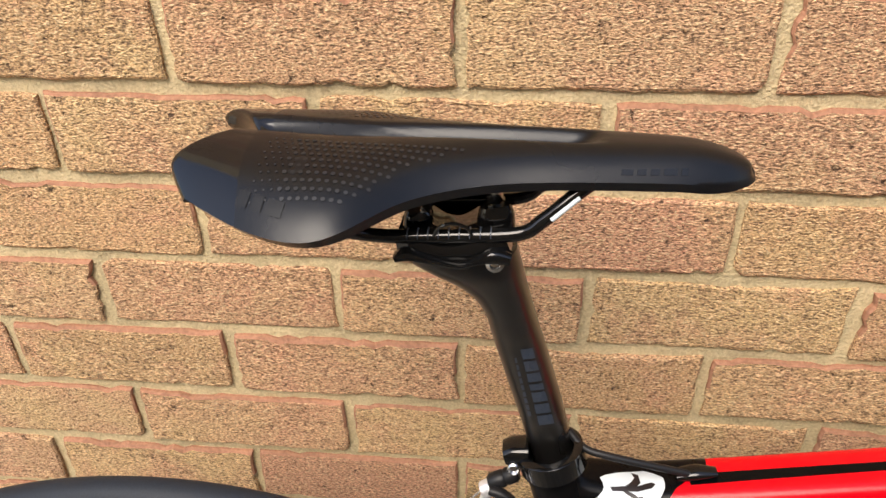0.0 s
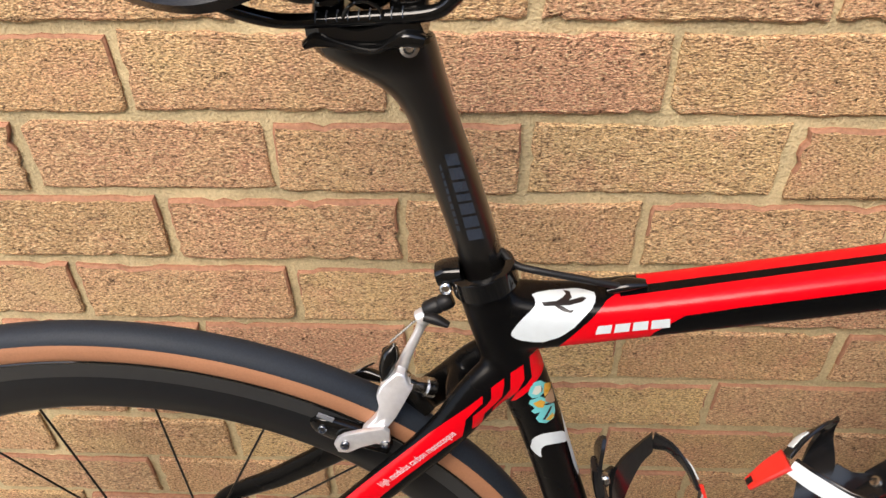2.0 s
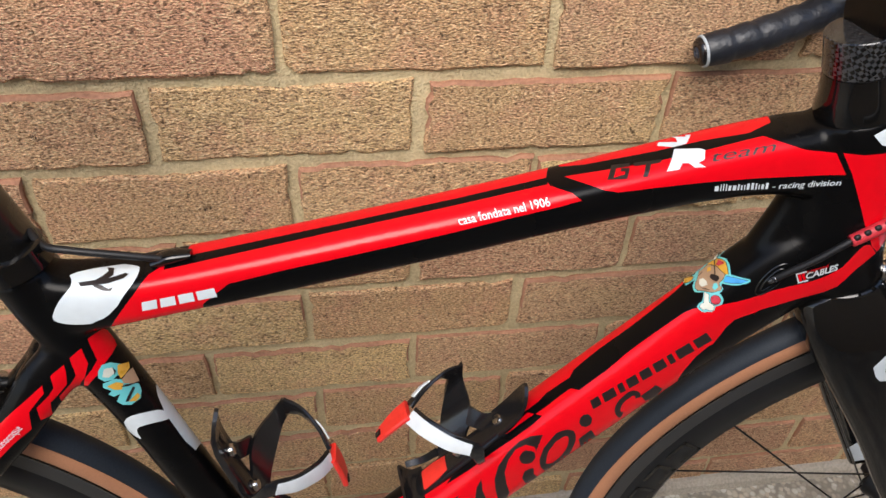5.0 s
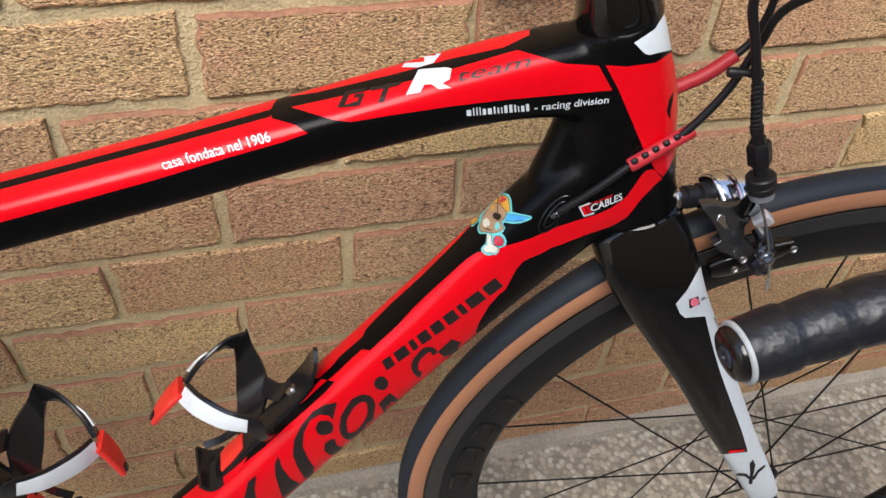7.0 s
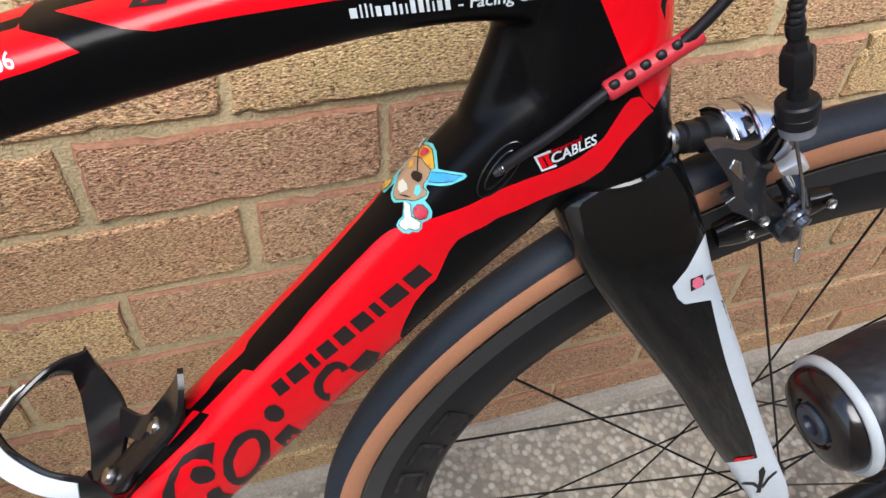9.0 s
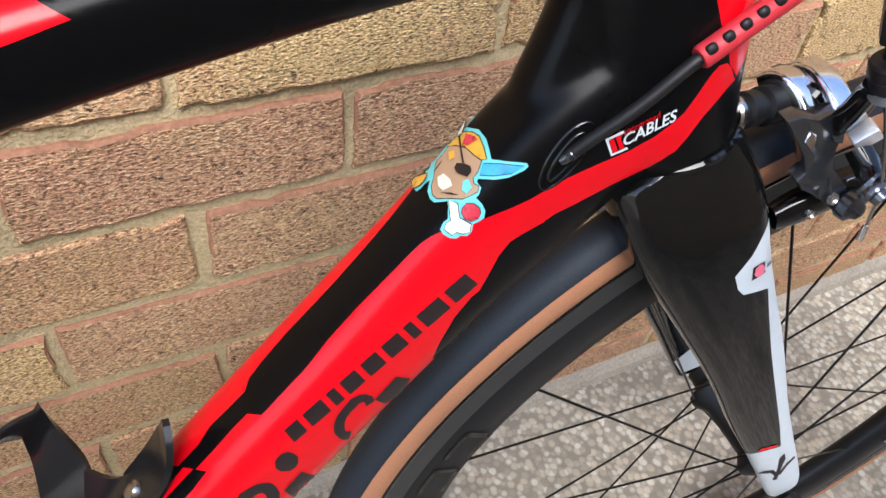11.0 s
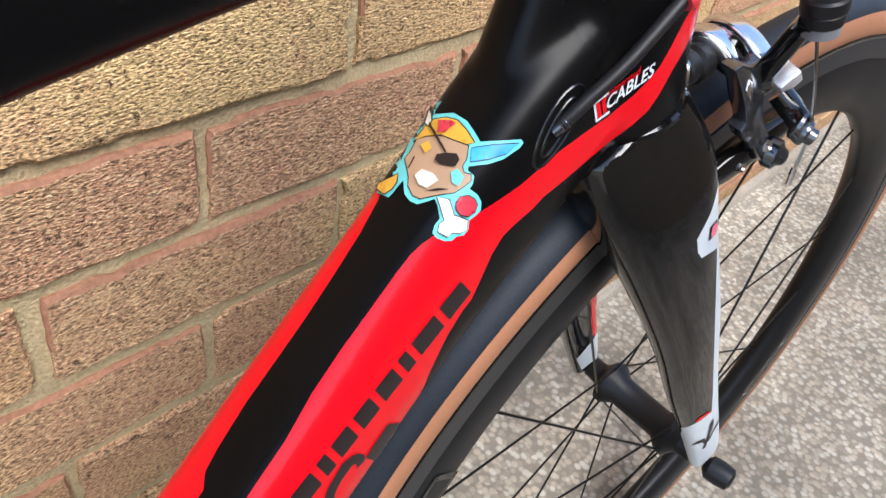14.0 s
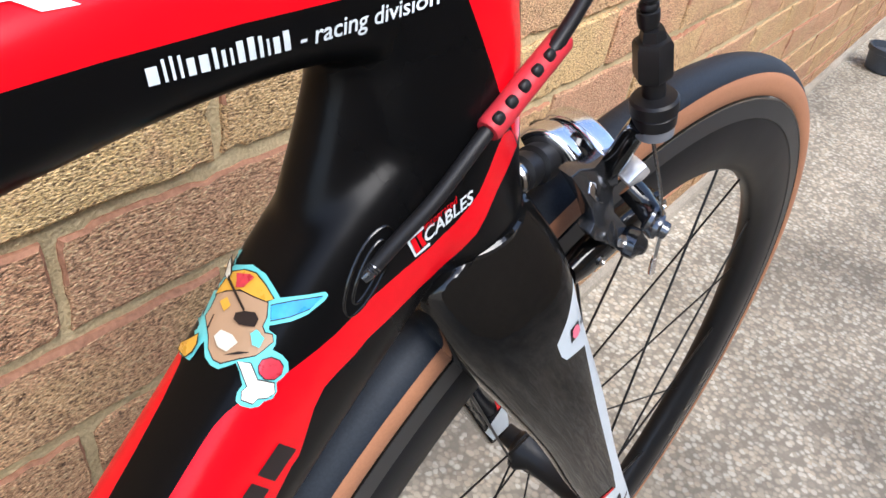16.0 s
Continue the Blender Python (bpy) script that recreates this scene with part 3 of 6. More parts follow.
def print_on(name, bm, tree, eye, material, parent, label="", lift=0.0004):
    """Prints lettering, or each outline of a list as a mark of its own."""
    if isinstance(bm, list):
        for poly in bm:
            print_on(name, figure(poly), tree, eye, material, parent, label, lift)
        return None
    return part(name, laid(bm, tree, eye, lift), material, parent, label, smooth=False)


# lettering and marks on the frame
print_on("lettering", words("casa fondata nel 1906", (0.514, 0.717), (0.571, 0.728), 0.0062, 0.0, 0.010), FRAME_TREE, EYE_FRONT, M_WHITE, frame_ob, "white lettering")
print_on("lettering", words("team", (0.671, 0.753), (0.712, 0.759), 0.0068, 0.25), FRAME_TREE, EYE_FRONT, M_BLACKINK, frame_ob, "black lettering")
print_on("lettering", words("- racing division", (0.7183, 0.7316), (0.7641, 0.7322), 0.0044, 0.0, 0.012), FRAME_TREE, EYE_SIDE, M_WHITE, frame_ob, "white lettering")
print_on("name_mark", bars((0.6786, 0.7323), (0.7166, 0.7318), (0.6780, 0.7373), (0.7157, 0.7368), [1.2, 0.6, 0.6, 0.6, 0.95, 1.1, 0.7, 0.7, 0.6, 0.95, 0.95, 0.7, 0.6, 0.95, 0.95], 0.36, (0.74, 0.95, 1.0, 0.95, 0.74, 0.74, 0.92, 0.74)), FRAME_TREE, EYE_SIDE, M_WHITE, frame_ob, "small white name mark")
print_on("lettering", words("CABLES", (0.7840, 0.6526), (0.8123, 0.6599), 0.0061, 0.08, 0.020), FRAME_TREE, EYE_LOW, M_WHITE, frame_ob, "white lettering")
print_on("lettering", words("integrated", (0.7835, 0.6583), (0.8019, 0.6631), 0.0037), FRAME_TREE, EYE_LOW, M_RED, frame_ob, "small red lettering")
print_on("badge", figure([(0.7734, 0.6586), (0.7822, 0.661), (0.783, 0.6596), (0.7753, 0.6577), (0.7794, 0.6501), (0.7865, 0.652), (0.7873, 0.6505), (0.7789, 0.649)]), FRAME_TREE, EYE_LOW, M_WHITE, frame_ob)
print_on("badge", [[(0.7757, 0.6574), (0.778, 0.658), (0.782, 0.6509), (0.7797, 0.6503)], [(0.7788, 0.6583), (0.7819, 0.6592), (0.7819, 0.6565), (0.7851, 0.6521), (0.7828, 0.6515)]], FRAME_TREE, EYE_LOW, M_RED, frame_ob)
print_on("lettering", words("high modulus carbon monocoque", (0.171, 0.506), (0.231, 0.567), 0.0058), FRAME_TREE, EYE_REAR, M_WHITE, frame_ob, "white lettering")
print_on("name_mark", bars((0.326, 0.664), (0.375, 0.672), (0.327, 0.671), (0.374, 0.679), [1, 1, 1, 1.2]), FRAME_TREE, EYE_REAR, M_WHITE, frame_ob, "white block mark")
print_on("name_mark", bars((0.6327, 0.5287), (0.7224, 0.5979), (0.6284, 0.5401), (0.7152, 0.6068), [0.85, 1.1, 0.62, 0.95, 0.95, 1.0, 0.6, 1.25, 1.2], 0.24), FRAME_TREE, EYE_LOW, M_BLACKINK, frame_ob, "black block mark")
print_on("name_mark", [[(0.607, 0.744), (0.612, 0.753), (0.623, 0.754), (0.622, 0.752), (0.614, 0.751), (0.611, 0.745), (0.618, 0.747), (0.619, 0.749), (0.616, 0.749), (0.617, 0.751), (0.622, 0.751), (0.619, 0.744)], [(0.625, 0.754), (0.642, 0.756), (0.641, 0.754), (0.635, 0.753), (0.632, 0.745), (0.629, 0.745), (0.632, 0.753), (0.625, 0.752)]], FRAME_TREE, EYE_FRONT, M_BLACKINK, frame_ob, "black block mark")
print_on("name_mark", [[(0.644, 0.748), (0.651, 0.762), (0.666, 0.762), (0.669, 0.761), (0.668, 0.755), (0.664, 0.753), (0.669, 0.75), (0.662, 0.75), (0.658, 0.753), (0.654, 0.753), (0.652, 0.749)], [(0.642, 0.764), (0.645, 0.768), (0.651, 0.77), (0.663, 0.77), (0.659, 0.765), (0.651, 0.763)]], FRAME_TREE, EYE_FRONT, M_WHITE, frame_ob, "white block mark")
print_on("emblem", [[(0.292, 0.689), (0.31, 0.691), (0.319, 0.694), (0.321, 0.693), (0.318, 0.69), (0.309, 0.687), (0.293, 0.686)], [(0.3, 0.689), (0.306, 0.693), (0.309, 0.696), (0.308, 0.699), (0.312, 0.698), (0.312, 0.693), (0.307, 0.689)], [(0.299, 0.688), (0.305, 0.686), (0.309, 0.683), (0.312, 0.684), (0.31, 0.681), (0.305, 0.682), (0.301, 0.685)]], FRAME_TREE, EYE_REAR, M_BLACKINK, frame_ob, "black emblem")
for poly in ([(0.616, 0.479), (0.613, 0.473), (0.609, 0.468), (0.605, 0.465), (0.601, 0.464), (0.598, 0.465), (0.595, 0.468), (0.593, 0.473), (0.592, 0.48), (0.593, 0.487), (0.594, 0.494), (0.597, 0.5), (0.601, 0.495), (0.599, 0.491), (0.598, 0.486), (0.598, 0.481), (0.598, 0.477), (0.598, 0.474), (0.6, 0.473), (0.602, 0.473), (0.604, 0.474), (0.606, 0.476), (0.609, 0.48), (0.611, 0.484)], [(0.597, 0.5), (0.6, 0.506), (0.603, 0.511), (0.607, 0.513), (0.611, 0.514), (0.614, 0.513), (0.617, 0.511), (0.619, 0.506), (0.62, 0.5), (0.619, 0.493), (0.618, 0.486), (0.616, 0.479), (0.611, 0.484), (0.613, 0.489), (0.614, 0.494), (0.614, 0.498), (0.614, 0.502), (0.613, 0.505), (0.612, 0.506), (0.61, 0.506), (0.608, 0.505), (0.606, 0.503), (0.603, 0.5), (0.601, 0.495)], [(0.654, 0.522), (0.651, 0.524), (0.649, 0.527), (0.647, 0.532), (0.647, 0.538), (0.649, 0.544), (0.652, 0.548), (0.655, 0.552), (0.659, 0.553), (0.662, 0.552), (0.665, 0.549), (0.666, 0.545), (0.662, 0.543), (0.662, 0.545), (0.661, 0.547), (0.659, 0.547), (0.657, 0.545), (0.655, 0.543), (0.653, 0.54), (0.652, 0.537), (0.652, 0.533), (0.652, 0.531), (0.653, 0.529), (0.655, 0.529)]):
    print_on("name_mark", figure(poly), FRAME_TREE, EYE_FRONT, M_BLACKINK, frame_ob)
print_on("name_mark", [[(0.586, 0.483), (0.585, 0.48), (0.584, 0.478), (0.583, 0.476), (0.581, 0.476), (0.579, 0.476), (0.577, 0.478), (0.576, 0.48), (0.575, 0.483), (0.575, 0.486), (0.576, 0.488), (0.577, 0.491), (0.578, 0.492), (0.58, 0.493), (0.582, 0.492), (0.584, 0.491), (0.585, 0.488), (0.586, 0.486)], [(0.63, 0.521), (0.63, 0.519), (0.629, 0.517), (0.628, 0.516), (0.626, 0.515), (0.624, 0.516), (0.622, 0.517), (0.621, 0.519), (0.62, 0.521), (0.62, 0.524), (0.62, 0.526), (0.621, 0.528), (0.623, 0.53), (0.624, 0.53), (0.626, 0.53), (0.628, 0.528), (0.629, 0.526), (0.63, 0.524)], [(0.622, 0.501), (0.631, 0.511), (0.637, 0.502), (0.635, 0.493), (0.626, 0.491)], [(0.666, 0.546), (0.676, 0.557), (0.683, 0.552), (0.679, 0.542), (0.671, 0.54)]], FRAME_TREE, EYE_FRONT, M_BLACKINK, frame_ob)
print_on("name_mark", [[(0.5924, 0.5101), (0.5835, 0.5097), (0.5743, 0.5039), (0.5652, 0.491), (0.5584, 0.4757), (0.5558, 0.4585), (0.558, 0.4424), (0.5614, 0.4286), (0.5631, 0.4241), (0.5682, 0.4297), (0.5703, 0.4386), (0.5663, 0.4523), (0.5639, 0.4667), (0.5662, 0.4822), (0.5718, 0.4949), (0.5793, 0.4998), (0.5862, 0.4966), (0.588, 0.4911)], [(0.5452, 0.4611), (0.5413, 0.4507), (0.5405, 0.4352), (0.5418, 0.4168), (0.5431, 0.4039), (0.5523, 0.4022), (0.5589, 0.4156), (0.5605, 0.418), (0.5512, 0.4302), (0.5463, 0.446)], [(0.527, 0.4426), (0.5198, 0.4354), (0.5129, 0.4115), (0.5226, 0.4082), (0.5234, 0.4246)], [(0.5836, 0.4923), (0.5871, 0.489), (0.5882, 0.4827), (0.5863, 0.4771), (0.5824, 0.4756), (0.5788, 0.4792), (0.5778, 0.4856), (0.5797, 0.491)], [(0.5804, 0.4658), (0.5843, 0.4689), (0.588, 0.4696), (0.589, 0.4615), (0.5933, 0.4573), (0.5887, 0.4506), (0.583, 0.4504), (0.5792, 0.4577)]], FRAME_TREE, EYE_SIDE, M_BLACKINK, frame_ob)
# stickers of flat coloured shapes
M_CYAN, M_SKIN, M_YELLOW = mat("cyan_sticker", (0.13, 0.50, 0.52), 0.3, vary=0.04), mat("tan_sticker", (0.36, 0.235, 0.145), 0.3, vary=0.06), mat("yellow_sticker", (0.60, 0.33, 0.04), 0.3, vary=0.12, vary_scale=150)
M_PINK = mat("pink_print", (0.75, 0.16, 0.24), 0.4)
M_BLUE, M_CREAM, M_ROSE = mat("blue_sticker", (0.05, 0.30, 0.66), 0.3, vary=0.25, vary_scale=120), mat("cream_sticker", (0.58, 0.58, 0.50), 0.3, vary=0.05), mat("rose_sticker", (0.45, 0.03, 0.05), 0.3, vary=0.3, vary_scale=400)


def swollen(poly, by):
    """An outline moved outwards by a small width."""
    out, n = [], len(poly)
    area = sum(poly[i - 1][0] * poly[i][1] - poly[i][0] * poly[i - 1][1] for i in range(n))
    for i in range(n):
        d = (Vector(poly[(i + 1) % n]) - Vector(poly[i - 1])).normalized() * (by if area > 0 else -by)
        out.append((poly[i][0] + d.y, poly[i][1] - d.x))
    return out


sticker = print_on("sticker", figure([(0.6801, 0.6552), (0.6781, 0.6571), (0.6776, 0.6595), (0.6796, 0.6615), (0.6845, 0.6622), (0.6853, 0.6632), (0.6846, 0.666), (0.6875, 0.6694), (0.6909, 0.6714), (0.6928, 0.6746), (0.6964, 0.679), (0.7002, 0.6817), (0.7008, 0.6836), (0.7015, 0.6818), (0.7014, 0.6799), (0.6993, 0.6779), (0.6987, 0.6766), (0.7053, 0.6749), (0.7104, 0.6705), (0.7137, 0.6653), (0.716, 0.6611), (0.7254, 0.6584), (0.7348, 0.6558), (0.7361, 0.654), (0.7344, 0.6525), (0.7269, 0.6508), (0.7203, 0.6513), (0.7115, 0.6535), (0.7112, 0.6522), (0.7141, 0.6489), (0.7137, 0.6461), (0.7124, 0.6446), (0.7162, 0.6408), (0.7184, 0.637), (0.7185, 0.6333), (0.7159, 0.6321), (0.7133, 0.6315), (0.7133, 0.6278), (0.7113, 0.6261), (0.7079, 0.6271), (0.7059, 0.6263), (0.7026, 0.6276), (0.6991, 0.6305), (0.6972, 0.6333), (0.698, 0.6361), (0.7001, 0.6378), (0.6992, 0.6431), (0.6981, 0.6464), (0.6953, 0.6466), (0.6914, 0.6472), (0.6888, 0.6495), (0.6869, 0.6529), (0.6868, 0.6579), (0.6849, 0.6567), (0.6832, 0.655), (0.6815, 0.654)]), FRAME_TREE, EYE_LOW, M_CYAN, frame_ob, "cyan-edged vinyl sticker of coloured shapes")
for k, (m, poly) in enumerate(((M_SKIN, [(0.6881, 0.665), (0.69, 0.6666), (0.6924, 0.6699), (0.6966, 0.6699), (0.7026, 0.6674), (0.7079, 0.6642), (0.7112, 0.661), (0.7105, 0.6566), (0.7088, 0.6543), (0.7097, 0.6517), (0.7126, 0.6499), (0.7127, 0.6474), (0.7095, 0.6465), (0.706, 0.6457), (0.6992, 0.6475), (0.6927, 0.6487), (0.6901, 0.651), (0.6886, 0.6551), (0.6889, 0.6586)]),
    (M_YELLOW, [(0.6919, 0.67), (0.6936, 0.6715), (0.6974, 0.6747), (0.7026, 0.674), (0.7068, 0.6717), (0.7104, 0.667), (0.7137, 0.6614), (0.7107, 0.6619), (0.7058, 0.6652), (0.7009, 0.6688), (0.6956, 0.6701)]),
    (M_BLUE, [(0.7126, 0.6597), (0.7212, 0.658), (0.7337, 0.6547), (0.7277, 0.6527), (0.7199, 0.6534), (0.7125, 0.6549)]),
    (M_CREAM, [(0.6993, 0.6465), (0.7039, 0.6437), (0.706, 0.6367), (0.7085, 0.635), (0.7122, 0.6322), (0.7121, 0.6284), (0.7091, 0.6283), (0.7056, 0.63), (0.7036, 0.6291), (0.6996, 0.6329), (0.6999, 0.6358), (0.7021, 0.6365)]),
    (M_ROSE, [(0.7069, 0.6415), (0.7084, 0.6429), (0.7117, 0.6423), (0.7148, 0.6396), (0.7161, 0.6368), (0.7153, 0.6344), (0.7124, 0.6339), (0.7089, 0.6359), (0.707, 0.6389)]),
    (M_YELLOW, [(0.6787, 0.6578), (0.6795, 0.6593), (0.682, 0.6597), (0.6857, 0.6603), (0.6849, 0.6577), (0.6832, 0.656), (0.6807, 0.6553)]),
    (M_CREAM, [(0.6961, 0.6742), (0.6977, 0.6775), (0.6984, 0.6789), (0.6981, 0.6741), (0.697, 0.6727)]))):
    print_on("sticker_line", figure(swollen(poly, 0.0004)), FRAME_TREE, EYE_LOW, M_BLACKINK, frame_ob, lift=0.0006 + 0.00012 * k)
    print_on("sticker_patch", figure(poly), FRAME_TREE, EYE_LOW, m, frame_ob, lift=0.0007 + 0.00012 * k)
for m, poly in ((M_ROSE, [(0.7003, 0.6712), (0.7004, 0.6735), (0.7053, 0.6718), (0.707, 0.6703), (0.7042, 0.6693), (0.7029, 0.6686), (0.6999, 0.6696)]),
    (M_BLACKINK, [(0.6988, 0.6603), (0.6996, 0.662), (0.7029, 0.6614), (0.7071, 0.6595), (0.7082, 0.6569), (0.7067, 0.655), (0.7035, 0.6564), (0.7007, 0.6579)]),
    (M_BLACKINK, [(0.6975, 0.6738), (0.7033, 0.6615), (0.7024, 0.6616), (0.6971, 0.6727)]),
    (M_CREAM, [(0.6915, 0.6576), (0.6941, 0.6587), (0.6982, 0.6556), (0.7001, 0.6524), (0.6958, 0.6511), (0.6927, 0.6538)]),
    (M_YELLOW, [(0.6941, 0.6672), (0.6968, 0.6677), (0.6979, 0.6648), (0.6954, 0.6638)]),
    (M_CYAN, [(0.7049, 0.6535), (0.7074, 0.6539), (0.7098, 0.6501), (0.7078, 0.6475), (0.7051, 0.6498)]),
    (M_BLACKINK, [(0.6914, 0.664), (0.6921, 0.6642), (0.6897, 0.6606), (0.6892, 0.661)]),
    (M_BLACKINK, [(0.6944, 0.6505), (0.6999, 0.6496), (0.7042, 0.6476), (0.7, 0.6486)])):
    print_on("sticker_patch", figure(poly), FRAME_TREE, EYE_LOW, m, frame_ob, lift=0.0016)
for poly in ([(0.2958, 0.6223), (0.2912, 0.6206), (0.2883, 0.6153), (0.2871, 0.6091), (0.2904, 0.6055), (0.295, 0.6063), (0.2978, 0.6099), (0.3018, 0.6125), (0.3033, 0.6178), (0.3002, 0.6205)], [(0.289, 0.6037), (0.2881, 0.6), (0.2926, 0.5963), (0.2901, 0.593), (0.2929, 0.5907), (0.297, 0.5926), (0.2938, 0.586), (0.2965, 0.5822), (0.3019, 0.5816), (0.3075, 0.5869), (0.3087, 0.5943), (0.3079, 0.6008), (0.3041, 0.6026), (0.3015, 0.6054), (0.2964, 0.6072), (0.2923, 0.6051)]):
    print_on("sticker", figure(poly), FRAME_TREE, EYE_BACK, M_CYAN, frame_ob, "cyan-edged vinyl sticker of coloured shapes")
for m, poly in ((M_YELLOW, [(0.2989, 0.6196), (0.3041, 0.621), (0.3043, 0.6161), (0.3018, 0.6108), (0.2993, 0.6072), (0.2982, 0.6126)]), (M_SKIN, [(0.3031, 0.6125), (0.3056, 0.6161), (0.308, 0.6035), (0.3047, 0.6017), (0.3001, 0.6027), (0.2996, 0.6063)]), (M_CREAM, [(0.2917, 0.6171), (0.2962, 0.6179), (0.2966, 0.6126), (0.2932, 0.609), (0.2897, 0.61)]), (M_YELLOW, [(0.2908, 0.6009), (0.2963, 0.6045), (0.3001, 0.6027), (0.2986, 0.5972), (0.2946, 0.5972)]), (M_YELLOW, [(0.3007, 0.585), (0.3063, 0.5925), (0.3076, 0.5897), (0.3047, 0.585)]), (M_BLACKINK, [(0.2987, 0.5851), (0.3046, 0.599), (0.3055, 0.5977), (0.3007, 0.5854)]), (M_BLACKINK, [(0.2962, 0.6179), (0.2975, 0.6147), (0.2966, 0.6108), (0.2959, 0.614)]), (M_BLACKINK, [(0.296, 0.599), (0.3014, 0.6014), (0.308, 0.6026), (0.302, 0.5995)])):
    print_on("sticker_patch", figure(poly), FRAME_TREE, EYE_BACK, m, frame_ob, lift=0.0008)

# fork
fk = bmesh.new()
for s, k in ((-1, 0.0), (1, 0.009)):
    loft([(0.7935, s * 0.008, 0.6474, 0.031, 0.020), (0.8020 + k, s * 0.024, 0.6243, 0.0310, 0.017), (0.8220 + k, s * 0.0335, 0.5864, 0.0260, 0.0130), (0.8570 + k, s * 0.041, 0.5281, 0.0215, 0.0110), (0.8884 + k, s * 0.046, 0.4715, 0.0185, 0.0095), (0.9143 + k, s * 0.0505, 0.4278, 0.0160, 0.008), (0.9453 + k, s * 0.055, 0.3758, 0.0140, 0.007), (0.9567 + k, s * 0.056, 0.3552, 0.0125, 0.006)], 24, 2.7, 6, (0.113, 0.994, 0), bm=fk)
loft([(0.7969, 0, 0.6582, 0.0285, 0.0265), (0.7982, 0, 0.6499, 0.030, 0.030), (0.8007, 0, 0.6343, 0.027, 0.034)], 24, 2.1, 4, bm=fk)
fk = fused(fk, 0.002, 5)
paint(fk, EYE_FRONT, WHITE, [(0.863, 0.6), (0.875, 0.601), (0.907, 0.533), (1.067, 0.232), (1.036, 0.244), (0.998, 0.258), (0.948, 0.342), (0.98, 0.337), (0.982, 0.344), (0.968, 0.375), (0.918, 0.479), (0.889, 0.535), (0.883, 0.538), (0.862, 0.54), (0.856, 0.546), (0.85, 0.557), (0.856, 0.569), (0.86, 0.587)], lambda c: c.y < -0.02)
paint(fk, EYE_LOW, WHITE, [(0.951, 0.514), (1.005, 0.421), (1.095, 0.271), (1.125, 0.218), (1.058, 0.245), (1.12, 0.147), (1.178, 0.084), (1.271, 0.044), (0.976, 0.504)], lambda c: c.y < -0.02)
paint(fk, EYE_LOW, RED, [(0.831, 0.551), (0.843, 0.546), (0.864, 0.491), (0.857, 0.491)], lambda c: c.y > 0.02)
paint(fk, EYE_LOW, WHITE, [(0.847, 0.48), (0.86, 0.488), (0.863, 0.494), (0.871, 0.49), (0.881, 0.464), (0.858, 0.464)], lambda c: c.y > 0.02)
bmesh.ops.recalc_face_normals(fk, faces=fk.faces[:])
FORK_TREE = BVHTree.FromBMesh(fk)
fork = part("fork", fk, M_GLOSS, bike, "gloss black carbon fork with white tips")
fork.data.materials.append(M_RED)
fork.data.materials.append(M_WHITE)
print_on("emblem", [[(1, 0.278), (0.995, 0.3), (0.989, 0.316), (0.991, 0.322), (0.997, 0.312), (1, 0.296), (1.005, 0.276)], [(0.976, 0.3), (0.981, 0.303), (0.991, 0.299), (1, 0.288), (1, 0.284), (0.991, 0.294), (0.982, 0.298), (0.978, 0.295)], [(1.001, 0.288), (1.003, 0.301), (1.008, 0.308), (1.011, 0.304), (1.006, 0.296), (1.005, 0.283)]], FORK_TREE, EYE_FRONT, M_BLACKINK, fork)
print_on("badge", figure([(0.86, 0.56), (0.867, 0.562), (0.871, 0.553), (0.863, 0.55)]), FORK_TREE, EYE_FRONT, M_BLACKINK, fork)
print_on("badge", figure([(0.869, 0.556), (0.869, 0.554), (0.868, 0.552), (0.867, 0.552), (0.865, 0.552), (0.864, 0.553), (0.862, 0.555), (0.862, 0.557), (0.861, 0.559), (0.862, 0.56), (0.863, 0.561), (0.865, 0.561), (0.866, 0.56), (0.868, 0.558)]), FORK_TREE, EYE_FRONT, M_PINK, fork, lift=0.0008)
print_on("badge", figure([(0.87, 0.559), (0.876, 0.562), (0.877, 0.559), (0.871, 0.556)]), FORK_TREE, EYE_FRONT, M_GREY, fork)
print_on("badge", figure([(0.957, 0.344), (0.958, 0.347), (0.975, 0.343), (0.976, 0.34), (0.96, 0.341)]), FORK_TREE, EYE_FRONT, M_RED, fork)
part("headset_ring", turned([(0, 0.0275), (0.0012, 0.0287), (0.0032, 0.0287), (0.0042, 0.0275)], (0.7958, 0, 0.6554), (-0.28, 0, 0.96), 40), M_GLOSS, fork)

# wheels


def spoke_mesh():
    bm = pipe([(0.018, 0, 0), (0.264, 0, 0)], 0.0009, 6, 1)
    me = bpy.data.meshes.new("spoke")
    bm.to_mesh(me)
    bm.free()
    me.materials.append(M_SPOKE)
    return me


SPOKE = spoke_mesh()


